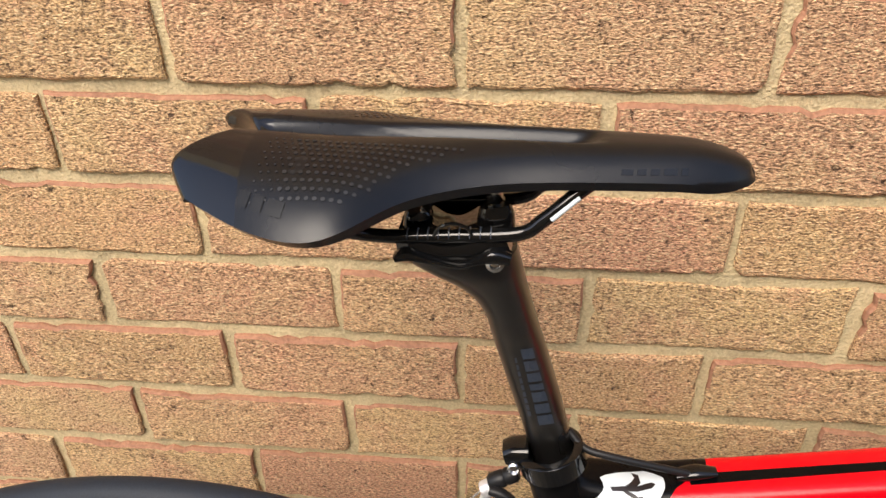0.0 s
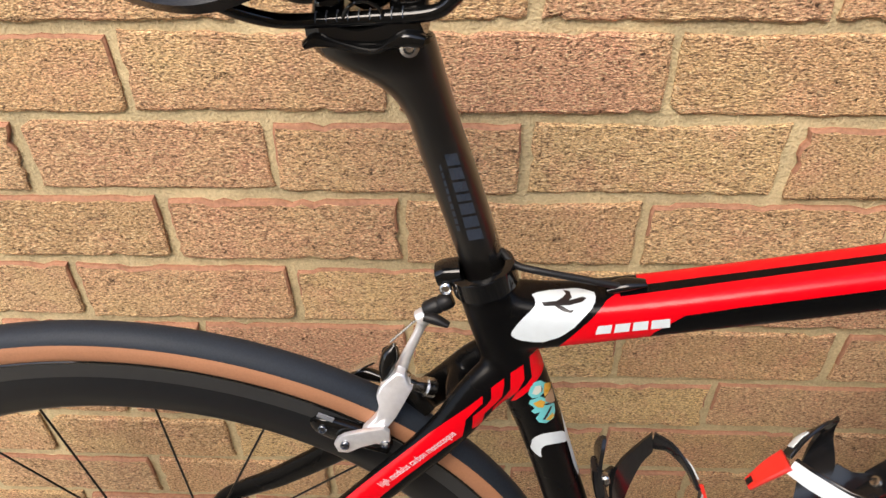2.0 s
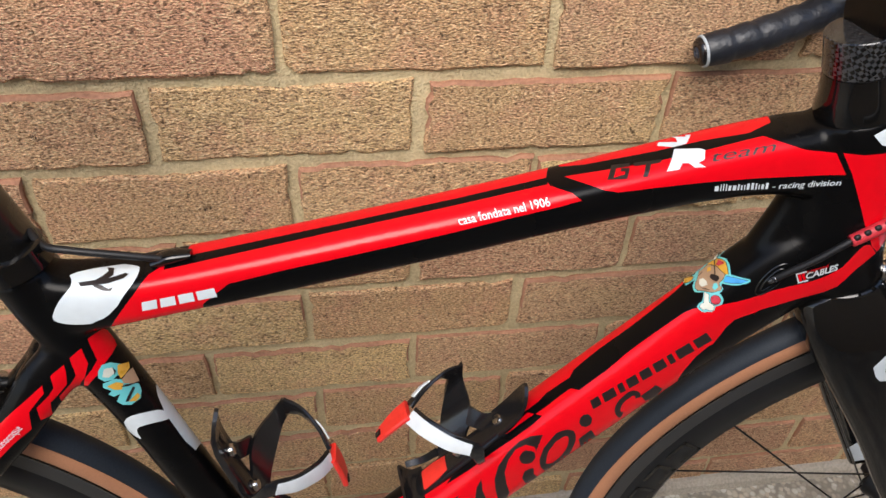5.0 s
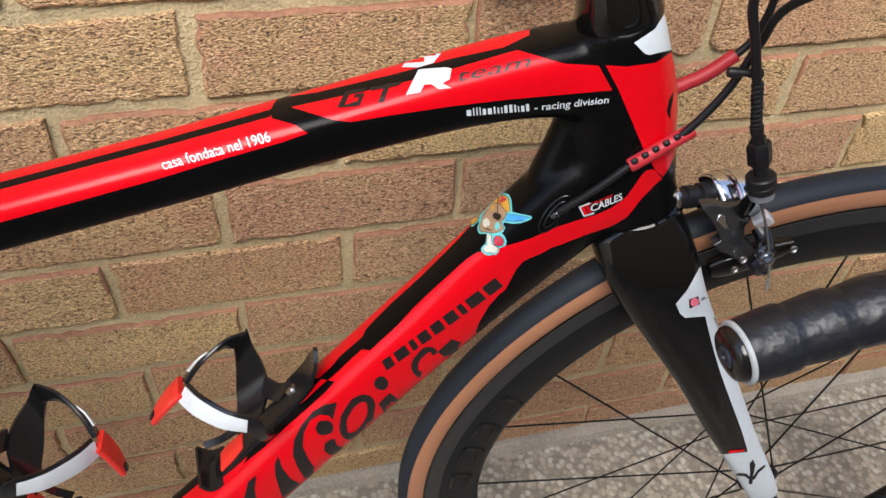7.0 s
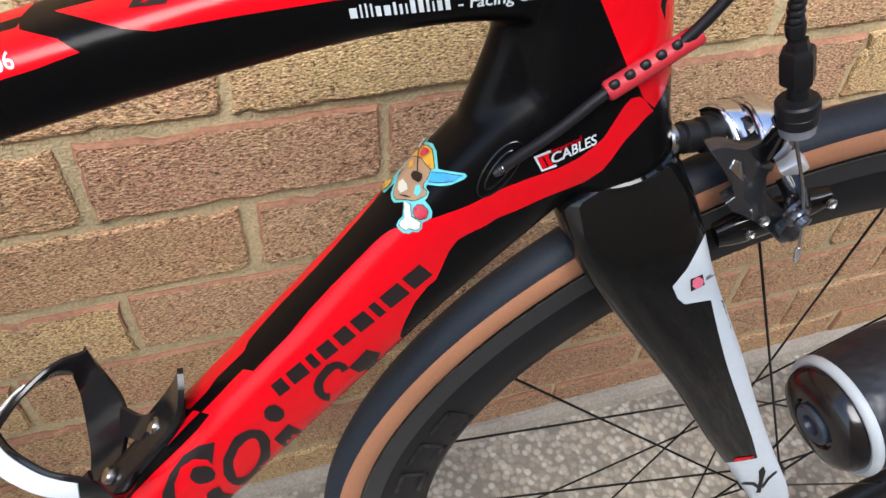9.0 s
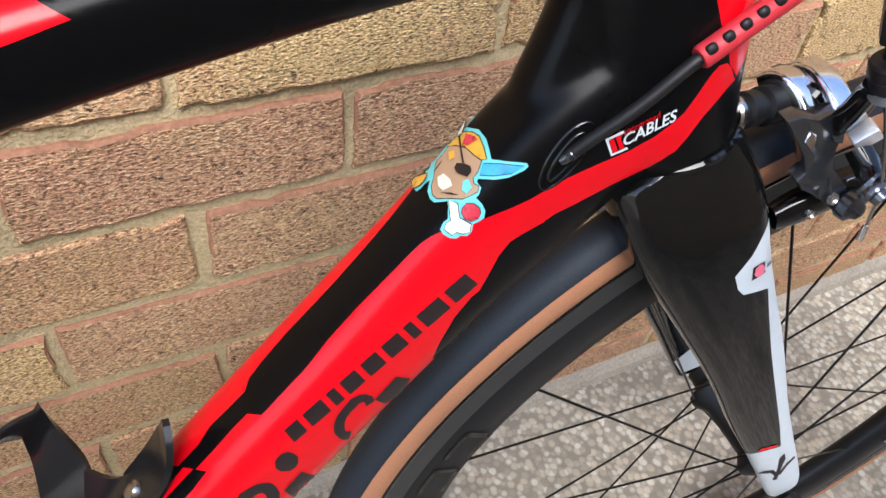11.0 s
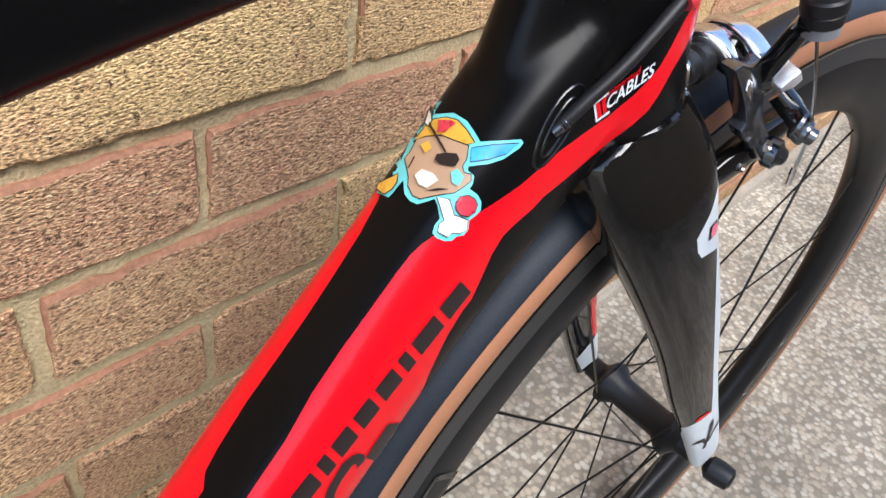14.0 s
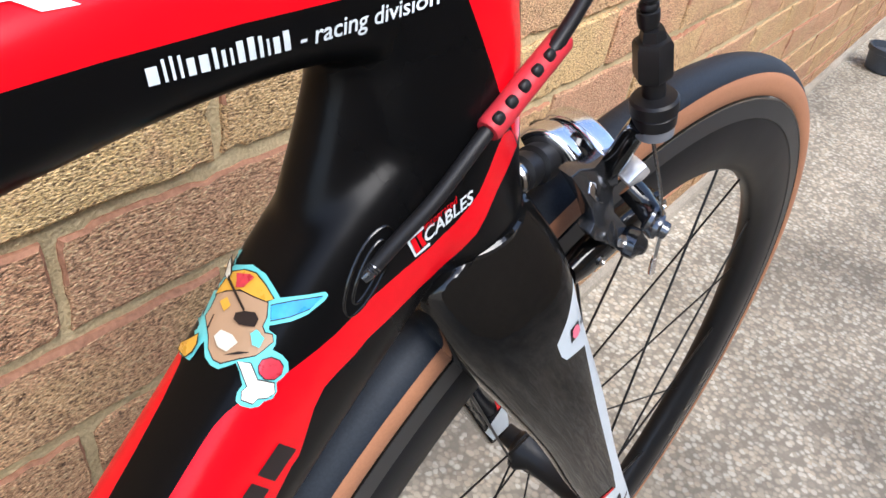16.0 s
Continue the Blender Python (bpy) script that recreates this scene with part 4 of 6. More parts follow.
def wheel(u, v, w, steer, lean, size, turn, flange):
    """A deep-rimmed wheel with tan-sided tyre, spokes and hub; its mesh is the rim."""
    rim = part("wheel", ring_of([(0.3165, -0.0110), (0.3150, -0.0120), (0.3020, -0.0123), (0.3010, -0.0128), (0.285, -0.0131), (0.272, -0.011), (0.265, -0.006), (0.263, 0), (0.265, 0.006), (0.272, 0.011), (0.285, 0.0131), (0.3010, 0.0128), (0.3020, 0.0123), (0.3150, 0.0120), (0.3165, 0.0110)], 216), M_RIM, bike, "deep matt carbon rim with a grey brake track")
    rim.matrix_local = Matrix.Translation((u, v, w)) @ Euler((radians(lean), 0, radians(steer))).to_matrix().to_4x4() @ Matrix.Scale(size, 4)
    part("tyre", ring_of([(0.317, -0.0112), (0.321, -0.0128)] + [(0.3255 + 0.0128 * math.sin(a), -0.0128 * math.cos(a)) for a in np.linspace(0, math.pi, 19)] + [(0.321, 0.0128), (0.317, 0.0112)], 216), M_TYRE, rim, "black tread")
    for s in (-1, 1):
        part("sidewall", ring_of([(0.3160, s * 0.0112), (0.3185, s * 0.0128), (0.3225, s * 0.0134), (0.3265, s * 0.0133), (0.3290, s * 0.0129), (0.3312, s * 0.0120), (0.3290, s * 0.0110), (0.318, s * 0.0105)], 216), M_TAN, rim, "tan sidewall")
        part("rim_edge", ring_of([(0.3170, s * 0.0122), (0.3162, s * 0.0129), (0.3150, s * 0.0126), (0.3150, s * 0.0115), (0.3170, s * 0.0112)], 216), M_GLOSS, rim)
        part("brake_track", ring_of([(0.3148, s * 0.0126), (0.3030, s * 0.0131), (0.3024, s * 0.0120), (0.3148, s * 0.0115)], 216), M_TRACK, rim, "grey brake track")
    part("hub", turned([(-0.058, 0.004), (-0.052, 0.009), (-0.046, 0.009), (-0.040, 0.010), (-0.034, 0.019), (-0.029, 0.019), (-0.020, 0.0125), (0.020, 0.0125), (0.029, 0.019), (0.034, 0.019), (0.040, 0.010), (0.046, 0.009), (0.052, 0.009), (0.058, 0.004)], (0, 0, 0), (0, 1, 0), 28), M_RUBBER, rim, "black hub")
    for k in range(20):
        side = -1 if k % 2 else 1
        a = 2 * math.pi * (k + 0.5) / 20 + radians(turn)
        lead = radians(62) * (1 if (k // 2) % 2 else -1)
        p0 = Vector((0.017 * math.cos(a + lead), side * flange, 0.017 * math.sin(a + lead)))
        p1 = Vector((0.266 * math.cos(a), side * 0.002, 0.266 * math.sin(a)))
        d = (p1 - p0).normalized()
        ob = new("spoke", SPOKE)
        ob.parent = rim
        ob.matrix_local = Matrix.Translation(p0 - d * 0.018) @ d.to_track_quat("X", "Z").to_matrix().to_4x4() @ Matrix.Diagonal(((p1 - p0).length / 0.246, 1, 1, 1))
    return rim


rear = wheel(-0.0044, 0.0140, 0.3373, 1.0, 5.0, 0.997, 3, 0.030)
front = wheel(0.9771, 0.0045, 0.3373, -4.45, 4.19, 0.997, 9, 0.031)
# cassette on the far side of the rear hub, and the axle ends
for k, r in enumerate((0.050, 0.046, 0.042, 0.038, 0.034, 0.031, 0.028)):
    y = 0.024 + k * 0.0036
    teeth = 14 + 2 * (7 - k)
    bm = bmesh.new()
    rim = [[bm.verts.new(((r - (0.003 if i % 2 else 0.0)) * math.cos(math.pi * i / teeth), y + d, (r - (0.003 if i % 2 else 0.0)) * math.sin(math.pi * i / teeth))) for i in range(2 * teeth)] for d in (0, 0.0018)]
    bm.faces.new(rim[0][::-1])
    bm.faces.new(rim[1])
    for i in range(2 * teeth):
        bm.faces.new((rim[0][i], rim[0][(i + 1) % (2 * teeth)], rim[1][(i + 1) % (2 * teeth)], rim[1][i]))
    part("sprocket", bm, M_GREYGLOSS, rear, "dark steel toothed sprocket", smooth=False)
for s in (-1, 1):
    part("axle_nut", turned([(0, 0.010), (0.003, 0.011), (0.010, 0.0105), (0.013, 0.007)], (0, s * 0.062, 0), (0, s, 0), 20), M_RUBBER, rear, "black axle nut")
# dark block marks on the near side of the front rim
for a0 in (150, 157, 164, 172, 330, 337, 344):
    bm = bmesh.new()
    for r0, r1, b0, b1 in ((0.276, 0.279, 0, 5), (0.292, 0.295, 0, 5), (0.276, 0.295, 0, 0.8)):
        q = [[bm.verts.new((r * math.cos(radians(a0 + b)), -0.0136, r * math.sin(radians(a0 + b)))) for b in np.linspace(b0, b1, 4)] for r in (r0, r1)]
        for i in range(3):
            bm.faces.new((q[0][i], q[0][i + 1], q[1][i + 1], q[1][i]))
    part("name_mark", bm, M_GLOSS, front, "gloss black block mark")
part("quick_release", turned([(0, 0.004), (0.004, 0.009), (0.012, 0.0095), (0.020, 0.0085), (0.022, 0.005)], (0.9556, -0.060, 0.3486), (0.1, -1, -0.05), 24), M_RUBBER, bike, "black axle nut")

# saddle: a split-tailed shell with a channel down its middle
SAD_V = -0.022
SAD_HALF = [(0.060, 0.034), (0.066, 0.038), (0.074, 0.0435), (0.085, 0.0510), (0.100, 0.0595), (0.118, 0.0685), (0.133, 0.0730), (0.147, 0.0735), (0.159, 0.0680), (0.170, 0.0575), (0.182, 0.0470), (0.200, 0.0380), (0.226, 0.0310), (0.258, 0.0270), (0.295, 0.0232), (0.312, 0.0210), (0.324, 0.0175), (0.332, 0.0125), (0.3365, 0.008), (0.338, 0.001)]
SAD_DROP = [(0.060, 0.018), (0.085, 0.0225), (0.105, 0.0255), (0.130, 0.0270), (0.147, 0.0255), (0.166, 0.0205), (0.185, 0.017), (0.228, 0.014), (0.295, 0.013), (0.315, 0.0135), (0.338, 0.0125)]


SAD_HALF, SAD_DROP = np.array(spline(SAD_HALF, 8)), np.array(spline(SAD_DROP, 8))


def along(table, u):
    return float(np.interp(u, table[:, 0], table[:, 1]))


def saddle_shell(grow, deep):
    bm = bmesh.new()
    rows = []
    N, K = 72, 24
    for i in range(N + 1):
        s = i / N
        top, low = [], []
        for j in range(-K, K + 1):
            c = j / K
            tail = 0.069 + 0.034 * max(0.0, 1 - abs(c) / 0.85) ** 1.15 + 0.012 * max(0.0, (abs(c) - 0.70) / 0.30) ** 2.5
            u = tail + (0.338 - tail) * (0.5 - 0.5 * math.cos(math.pi * s))
            half = along(SAD_HALF, u) + grow
            rise = 0.919 + 0.004 * math.sin(math.pi * min(1, max(0, (u - 0.06) / 0.3))) + 0.008 * max(0.0, 1 - (u - 0.06) / 0.10) ** 1.3 - 0.003 * max(0.0, (u - 0.30) / 0.038) ** 2
            dome = abs(c) ** 3.2
            fade = min(1, max(0, (u - 0.085) / 0.02)) * min(1, max(0, (0.268 - u) / 0.012))
            groove = 0.0075 * fade * math.exp(-(c * half / (0.0075 if u > 0.15 else 0.0085)) ** 4)
            end = max(0.0, 1 - s / 0.06) ** 2 * 0.0025
            x = min(1.0, max(0.0, (u - 0.306) / 0.032))
            bull = math.sqrt(max(0.0, 1 - x * x))
            z = rise - 0.007 * (1 - bull) - along(SAD_DROP, u) * dome * (0.08 + 0.92 * bull) - groove - end
            y = c * half
            top.append(bm.verts.new((u, SAD_V + y, z - deep * 0)))
            low.append(bm.verts.new((u + 0.002, SAD_V + y * 0.94, z - 0.0015 - min(1, s / 0.10) * (0.1 + 0.9 * bull) * (0.003 + max(0.0, 0.009 * (1 - dome) - groove)))))
        rows.append((top, low))
    m = 2 * K + 1
    for (a, al), (b, bl) in zip(rows, rows[1:]):
        for j in range(m - 1):
            bm.faces.new((a[j], a[j + 1], b[j + 1], b[j]))
            bm.faces.new((al[j + 1], al[j], bl[j], bl[j + 1]))
        bm.faces.new((al[0], a[0], b[0], bl[0]))
        bm.faces.new((a[-1], al[-1], bl[-1], b[-1]))
    for (a, al), flip in ((rows[0], 1), (rows[-1], 0)):
        for j in range(m - 1):
            bm.faces.new((a[j], al[j], al[j + 1], a[j + 1]) if flip else (a[j + 1], al[j + 1], al[j], a[j]))
    return bm


sb = saddle_shell(0.0, 0.0)
bmesh.ops.bisect_plane(sb, geom=sb.verts[:] + sb.edges[:] + sb.faces[:], dist=1e-6, plane_co=(0.107, 0, 0.92), plane_no=(1, 0, 0.15))
for f in sb.faces:
    c = f.calc_center_median()
    if c.x + 0.15 * (c.z - 0.92) < 0.107:
        f.material_index = 1
bmesh.ops.recalc_face_normals(sb, faces=sb.faces[:])
SADDLE_TREE = BVHTree.FromBMesh(sb)
saddle = part("saddle", sb, M_SADDLE, bike, "black short-nosed saddle with split glossy tail")
saddle.data.materials.append(M_SADDLEGLOSS)
saddle.matrix_local = Matrix.Translation((0, 0.002, 0.0024))
# pressed dots on the flanks of the saddle
bm = bmesh.new()
for k in range(-14, 15):
    for i in range(26):
        u = 0.116 + i * 0.0036 + (0.0018 if k % 2 else 0)
        c = k * 0.0042
        half = along(SAD_HALF, u)
        if abs(c) < 0.017 or abs(c) > half - 0.007 - 0.10 * max(0, u - 0.13) or u > 0.215:
            continue
        r = 0.0011 if u > 0.128 else 0.0006
        place, normal, _, _ = SADDLE_TREE.ray_cast(Vector((u, SAD_V + c, 1.0)), Vector((0, 0, -1)))
        if place:
            bmesh.ops.create_circle(bm, cap_ends=True, segments=8, radius=r, matrix=Matrix.Translation(place + normal * 0.0003) @ normal.to_track_quat("Z", "Y").to_matrix().to_4x4())
dots = part("dot_pattern", bm, M_DOT, saddle, "pressed grey dots")
dots["kind"] = "stuff"
EYE_SADDLE = Vector((0.231, -0.360, 1.036))
print_on("name_mark", bars((0.074, 0.868), (0.101, 0.86), (0.079, 0.878), (0.105, 0.87), [1, 1, 1.4], 0.25), SADDLE_TREE, EYE_SADDLE, M_FAINT, saddle, "faint grey block mark")
print_on("name_mark", bars((0.282, 0.894), (0.317, 0.895), (0.282, 0.897), (0.317, 0.899), [1.2, 1, 1, 1.3, 0.8], 0.3), SADDLE_TREE, EYE_SADDLE, M_GLOSS, saddle)
for s in (-1, 1):
    y = SAD_V + s * 0.022
    part("rail", pipe([(0.118, SAD_V + s * 0.040, 0.898), (0.143, SAD_V + s * 0.030, 0.883), (0.157, y, 0.8765), (0.172, y, 0.876), (0.200, y, 0.8775), (0.231, y, 0.880), (0.243, y, 0.888), (0.262, SAD_V + s * 0.018, 0.904), (0.276, SAD_V + s * 0.014, 0.910)], 0.0036, 14), M_GLOSS, saddle, "gloss black rail")
bm = pipe([(0.246, SAD_V - 0.0258, 0.8895), (0.2585, SAD_V - 0.0228, 0.9)], 0.0011, 8, 1)
part("rail_mark", bm, M_WHITE, saddle)
bm = bmesh.new()
for i in range(9):
    loft([(0.178 + i * 0.005, SAD_V - 0.022, 0.8768 + i * 0.0003, 0.0038, 0.0038), (0.1785 + i * 0.005, SAD_V - 0.022, 0.8768 + i * 0.0003, 0.0038, 0.0038)], 10, 2, 1, bm=bm)
part("rail_mark", bm, M_BLUEGREY, saddle, "faint grey scale marks")

# seatpost with its setback head and clamp
bm = bmesh.new()
rings = []
# level slices: height, rear edge, front edge, middle, half width
for w, r0, r1, v, hw in spline([(0.6936, 0.2490, 0.2765, 0.0116, 0.0150), (0.7484, 0.2335, 0.2622, 0.0052, 0.0150), (0.7931, 0.2212, 0.2498, -0.0027, 0.0152), (0.8100, 0.2172, 0.2448, -0.0066, 0.0154), (0.8220, 0.2138, 0.2415, -0.0090, 0.0158), (0.8340, 0.2066, 0.2385, -0.0115, 0.0166), (0.8435, 0.1955, 0.2360, -0.0135, 0.018), (0.8515, 0.1810, 0.2342, -0.0150, 0.020), (0.8580, 0.1715, 0.2325, -0.0158, 0.021), (0.8635, 0.1685, 0.2310, -0.0165, 0.021)], 5):
    ring = []
    for k in range(32):
        a = 2 * math.pi * k / 32
        c, q = math.cos(a), math.sin(a)
        ring.append(bm.verts.new(((r0 + r1) / 2 + (r1 - r0) / 2 * math.copysign(abs(c) ** 0.85, c), v + hw * math.copysign(abs(q) ** 0.85, q), w)))
    rings.append(ring)
for a, c in zip(rings, rings[1:]):
    for k in range(32):
        bm.faces.new((a[k], a[(k + 1) % 32], c[(k + 1) % 32], c[k]))
bm.faces.new(rings[0][::-1])
bm.faces.new(rings[-1])
bmesh.ops.recalc_face_normals(bm, faces=bm.faces[:])
POST_TREE = BVHTree.FromBMesh(bm)
post = part("seatpost", bm, M_CARBON, bike, "black carbon setback seatpost with blue-grey print")
print_on("name_mark", bars((0.234, 0.792), (0.249, 0.733), (0.241, 0.793), (0.258, 0.735), [1, 1, 0.9, 0.7, 1, 1, 1]), POST_TREE, EYE_POST, M_BLUEGREY, post, "blue-grey block mark")
print_on("name_mark", bars((0.231, 0.785), (0.242, 0.74), (0.232, 0.786), (0.244, 0.74), [1.1] * 9, 0.3), POST_TREE, EYE_POST, M_BLUEGREY, post)
for y in (-0.043, 0.001):
    part("lower_cradle", loft([(0.172, y, 0.868, 0.002, 0.005), (0.178, y, 0.8705, 0.0035, 0.006), (0.186, y, 0.869, 0.002, 0.006), (0.203, y, 0.866, 0.0016, 0.006), (0.212, y, 0.869, 0.002, 0.006), (0.219, y, 0.8715, 0.0040, 0.006), (0.228, y, 0.870, 0.003, 0.005)], 14, 3.0, 3), M_GLOSS, post, "gloss black rail cradle")
bm = loft([(0.1726, -0.018, 0.8713, 0.006, 0.024), (0.1811, -0.018, 0.8724, 0.0088, 0.027), (0.1972, -0.018, 0.8712, 0.0062, 0.027), (0.2146, -0.018, 0.8739, 0.0085, 0.027), (0.2260, -0.018, 0.8776, 0.008, 0.024)], 18, 3.4, 5)
loft([(0.1815, -0.03, 0.8793, 0.0075, 0.006), (0.1822, -0.03, 0.8849, 0.0072, 0.006), (0.1822, -0.03, 0.8879, 0.0060, 0.005)], 16, 3.0, 3, bm=bm)
loft([(0.2201, -0.03, 0.8811, 0.0095, 0.006), (0.2200, -0.03, 0.8872, 0.0090, 0.006), (0.2193, -0.03, 0.8919, 0.0075, 0.005)], 16, 3.0, 3, bm=bm)
part("upper_clamp", bm, M_GLOSS, post, "gloss black upper rail clamp")
part("clamp_arch", pipe([(0.1900, -0.044, 0.8785), (0.1936, -0.046, 0.8856), (0.2001, -0.047, 0.8887), (0.2069, -0.046, 0.8862), (0.2101, -0.044, 0.8801)], 0.0009, 8, 4), M_GLOSS, post)
for c, ax in (((0.2187, -0.0278, 0.8989), (0, -0.3, 1)), ((0.1857, -0.0264, 0.8950), (0, -0.3, 1)), ((0.2206, -0.0422, 0.8666), (0, -1, 0.2))):
    part("clamp_bolt", turned([(-0.006, 0.0042), (0, 0.0048), (0.002, 0.0046), (0.0028, 0.003), (0.0018, 0.002)], c, ax, 18), M_STEEL, post, "steel clamp bolt")

# seat collar
bm = turned([(-0.007, 0.0195), (-0.006, 0.0212), (0.007, 0.0212), (0.008, 0.0198), (0.008, 0.0158), (-0.007, 0.0158)], (0.2581, 0, 0.7090), (-0.27, 0, 0.963), 40)
loft([(0.2437, 0, 0.7117, 0.008, 0.010), (0.2341, 0, 0.7106, 0.0075, 0.009), (0.2288, 0, 0.7093, 0.006, 0.008)], 16, 3.0, 3, bm=bm)
collar = part("seat_collar", bm, M_GLOSS, bike, "gloss black seat clamp collar")
part("clamp_bolt", turned([(0, 0.004), (0.002, 0.0042), (0.003, 0.0032), (0.0015, 0.002)], (0.2348, -0.0085, 0.7048), (0, -1, 0.1), 16), M_STEEL, collar, "brass-coloured bolt")

# rear brake cable and its port
part("brake_cable", pipe([(0.2683, 0.008, 0.7226), (0.2777, -0.002, 0.7187), (0.2913, -0.006, 0.7173), (0.3211, -0.006, 0.7114), (0.3426, -0.004, 0.7057), (0.3525, 0, 0.7013)], 0.0024, 10), M_RUBBER, bike, "black cable housing")
part("cable_port", loft([(0.3349, -0.002, 0.7022, 0.003, 0.005), (0.3456, -0.002, 0.7056, 0.004, 0.006), (0.3583, -0.002, 0.7072, 0.002, 0.004)], 14, 2.2, 4), M_GLOSS, bike, "black cable stop")

# rear brake
brake = part("rear_brake", plate([(0.2014, -0.0138, 0.6377), (0.1961, -0.0154, 0.6327), (0.1910, -0.0170, 0.6279), (0.1876, -0.0193, 0.6208), (0.1892, -0.0219, 0.6127), (0.1872, -0.0241, 0.6059), (0.1814, -0.0263, 0.5991), (0.1771, -0.0276, 0.5949), (0.1845, -0.0279, 0.5939), (0.1927, -0.0273, 0.5957), (0.2007, -0.0242, 0.6054), (0.2070, -0.0206, 0.6166), (0.2120, -0.0175, 0.6262), (0.2086, -0.0163, 0.6300), (0.2069, -0.0145, 0.6355)], (0.0005, 0.0080, 0.001), 0.0014), M_SATIN, bike, "bright aluminium rear brake caliper")
part("brake_arm", plate([(0.1581, -0.0315, 0.5863), (0.1606, -0.0315, 0.5913), (0.1653, -0.0315, 0.5950), (0.1745, -0.0315, 0.5983), (0.1845, -0.0315, 0.6010), (0.1935, -0.0315, 0.6034), (0.1971, -0.0315, 0.5994), (0.1972, -0.0315, 0.5910), (0.1943, -0.0315, 0.5866), (0.1877, -0.0315, 0.5885), (0.1773, -0.0315, 0.5845), (0.1674, -0.0315, 0.5785), (0.1604, -0.0315, 0.5792)], (0, 0.0045, 0), 0.0012), M_SATIN, brake, "polished pad arm")
part("arm_cap", loft([(0.1996, -0.004, 0.6537, 0.0016, 0.003), (0.1968, -0.006, 0.6470, 0.0052, 0.005), (0.1943, -0.008, 0.6377, 0.0052, 0.005), (0.1928, -0.01, 0.6262, 0.0020, 0.003)], 18, 2.3, 5), M_GLOSS, brake, "gloss black arm cap")
part("brake_link", loft([(0.2180, 0.01, 0.6628, 0.0036, 0.0035), (0.2141, 0.008, 0.6535, 0.0030, 0.003), (0.2078, 0.004, 0.6407, 0.0036, 0.003), (0.2031, 0, 0.6298, 0.0044, 0.004)], 14, 2.6, 5), M_SATIN, brake, "slim polished link")
part("rear_arm", loft([(0.1937, 0.016, 0.6319, 0.006, 0.006), (0.1970, 0.014, 0.6126, 0.008, 0.008), (0.2080, 0.006, 0.6042, 0.008, 0.008), (0.2201, 0.002, 0.5887, 0.008, 0.007)], 16, 2.4, 4), M_CARBON, brake, "dark inner caliper arm")
part("far_arm", loft([(0.1806, 0.03, 0.6107, 0.0016, 0.004), (0.1689, 0.034, 0.6001, 0.0018, 0.004), (0.1547, 0.04, 0.5850, 0.0014, 0.004)], 12, 2.4, 4), M_ALLOY, brake, "polished far arm")
part("far_pad", loft([(0.1594, 0.034, 0.5884, 0.003, 0.004), (0.1709, 0.032, 0.5941, 0.0055, 0.004), (0.1838, 0.03, 0.5930, 0.004, 0.004)], 14, 2.4, 4), M_GLOSS, brake, "black far pad holder")
part("pivot_bolt", turned([(-0.004, 0.004), (-0.003, 0.0062), (0.002, 0.0062), (0.003, 0.0048), (0.012, 0.0055), (0.013, 0.0072), (0.020, 0.0072), (0.021, 0.005)], (0.2091, -0.008, 0.6239), (0.75, 0.35, -0.55), 24), M_STEEL, brake, "steel pivot bolt")
part("barrel_ring", turned([(-0.003, 0.0050), (-0.002, 0.0062), (0.004, 0.0062), (0.005, 0.0050)], (0.2173, 0.01, 0.6666), (0.86, 0.1, 0.5), 22), M_SATIN, brake, "polished adjuster ring")
part("barrel_boot", turned([(-0.002, 0.0046), (0.0, 0.0058), (0.008, 0.0060), (0.0095, 0.0052), (0.011, 0.0060), (0.017, 0.0056), (0.019, 0.004)], (0.2212, 0.01, 0.6734), (0.86, 0.1, 0.42), 20), M_RUBBER, brake, "black rubber adjuster boot")
part("release_lever", loft([(0.2201, 0.004, 0.6724, 0.003, 0.004), (0.2277, 0.002, 0.6713, 0.0035, 0.004), (0.2363, 0, 0.6685, 0.0014, 0.003)], 12, 2.2, 4), M_RUBBER, brake, "black quick-release lever")
part("brake_wire", pipe([(0.2134, 0.01, 0.6646), (0.1958, 0.004, 0.6493)], 0.0009, 6, 1), M_STEEL, brake)
pad = part("brake_pad", loft([(0.1438, -0.02, 0.6011, 0.004, 0.004), (0.1506, -0.02, 0.5948, 0.0085, 0.005), (0.1755, -0.02, 0.5837, 0.0085, 0.005), (0.1949, -0.02, 0.5732, 0.005, 0.004)], 14, 3.4, 4), M_GLOSS, brake, "black brake pad holder")
part("pad_mark", loft([(0.1477, -0.0246, 0.6081, 0.0022, 0.0006), (0.1581, -0.0246, 0.6032, 0.0022, 0.0006)], 8, 4.0, 1), M_GREY, pad)
for c in ((0.1499, -0.0245, 0.5951), (0.1662, -0.032, 0.5879), (0.1936, -0.03, 0.5887)):
    part("pad_bolt", turned([(0, 0.0032), (0.002, 0.0032), (0.0026, 0.0026), (0.001, 0.0017)], c, (0, -1, 0.15), 14), M_GREYGLOSS, brake)

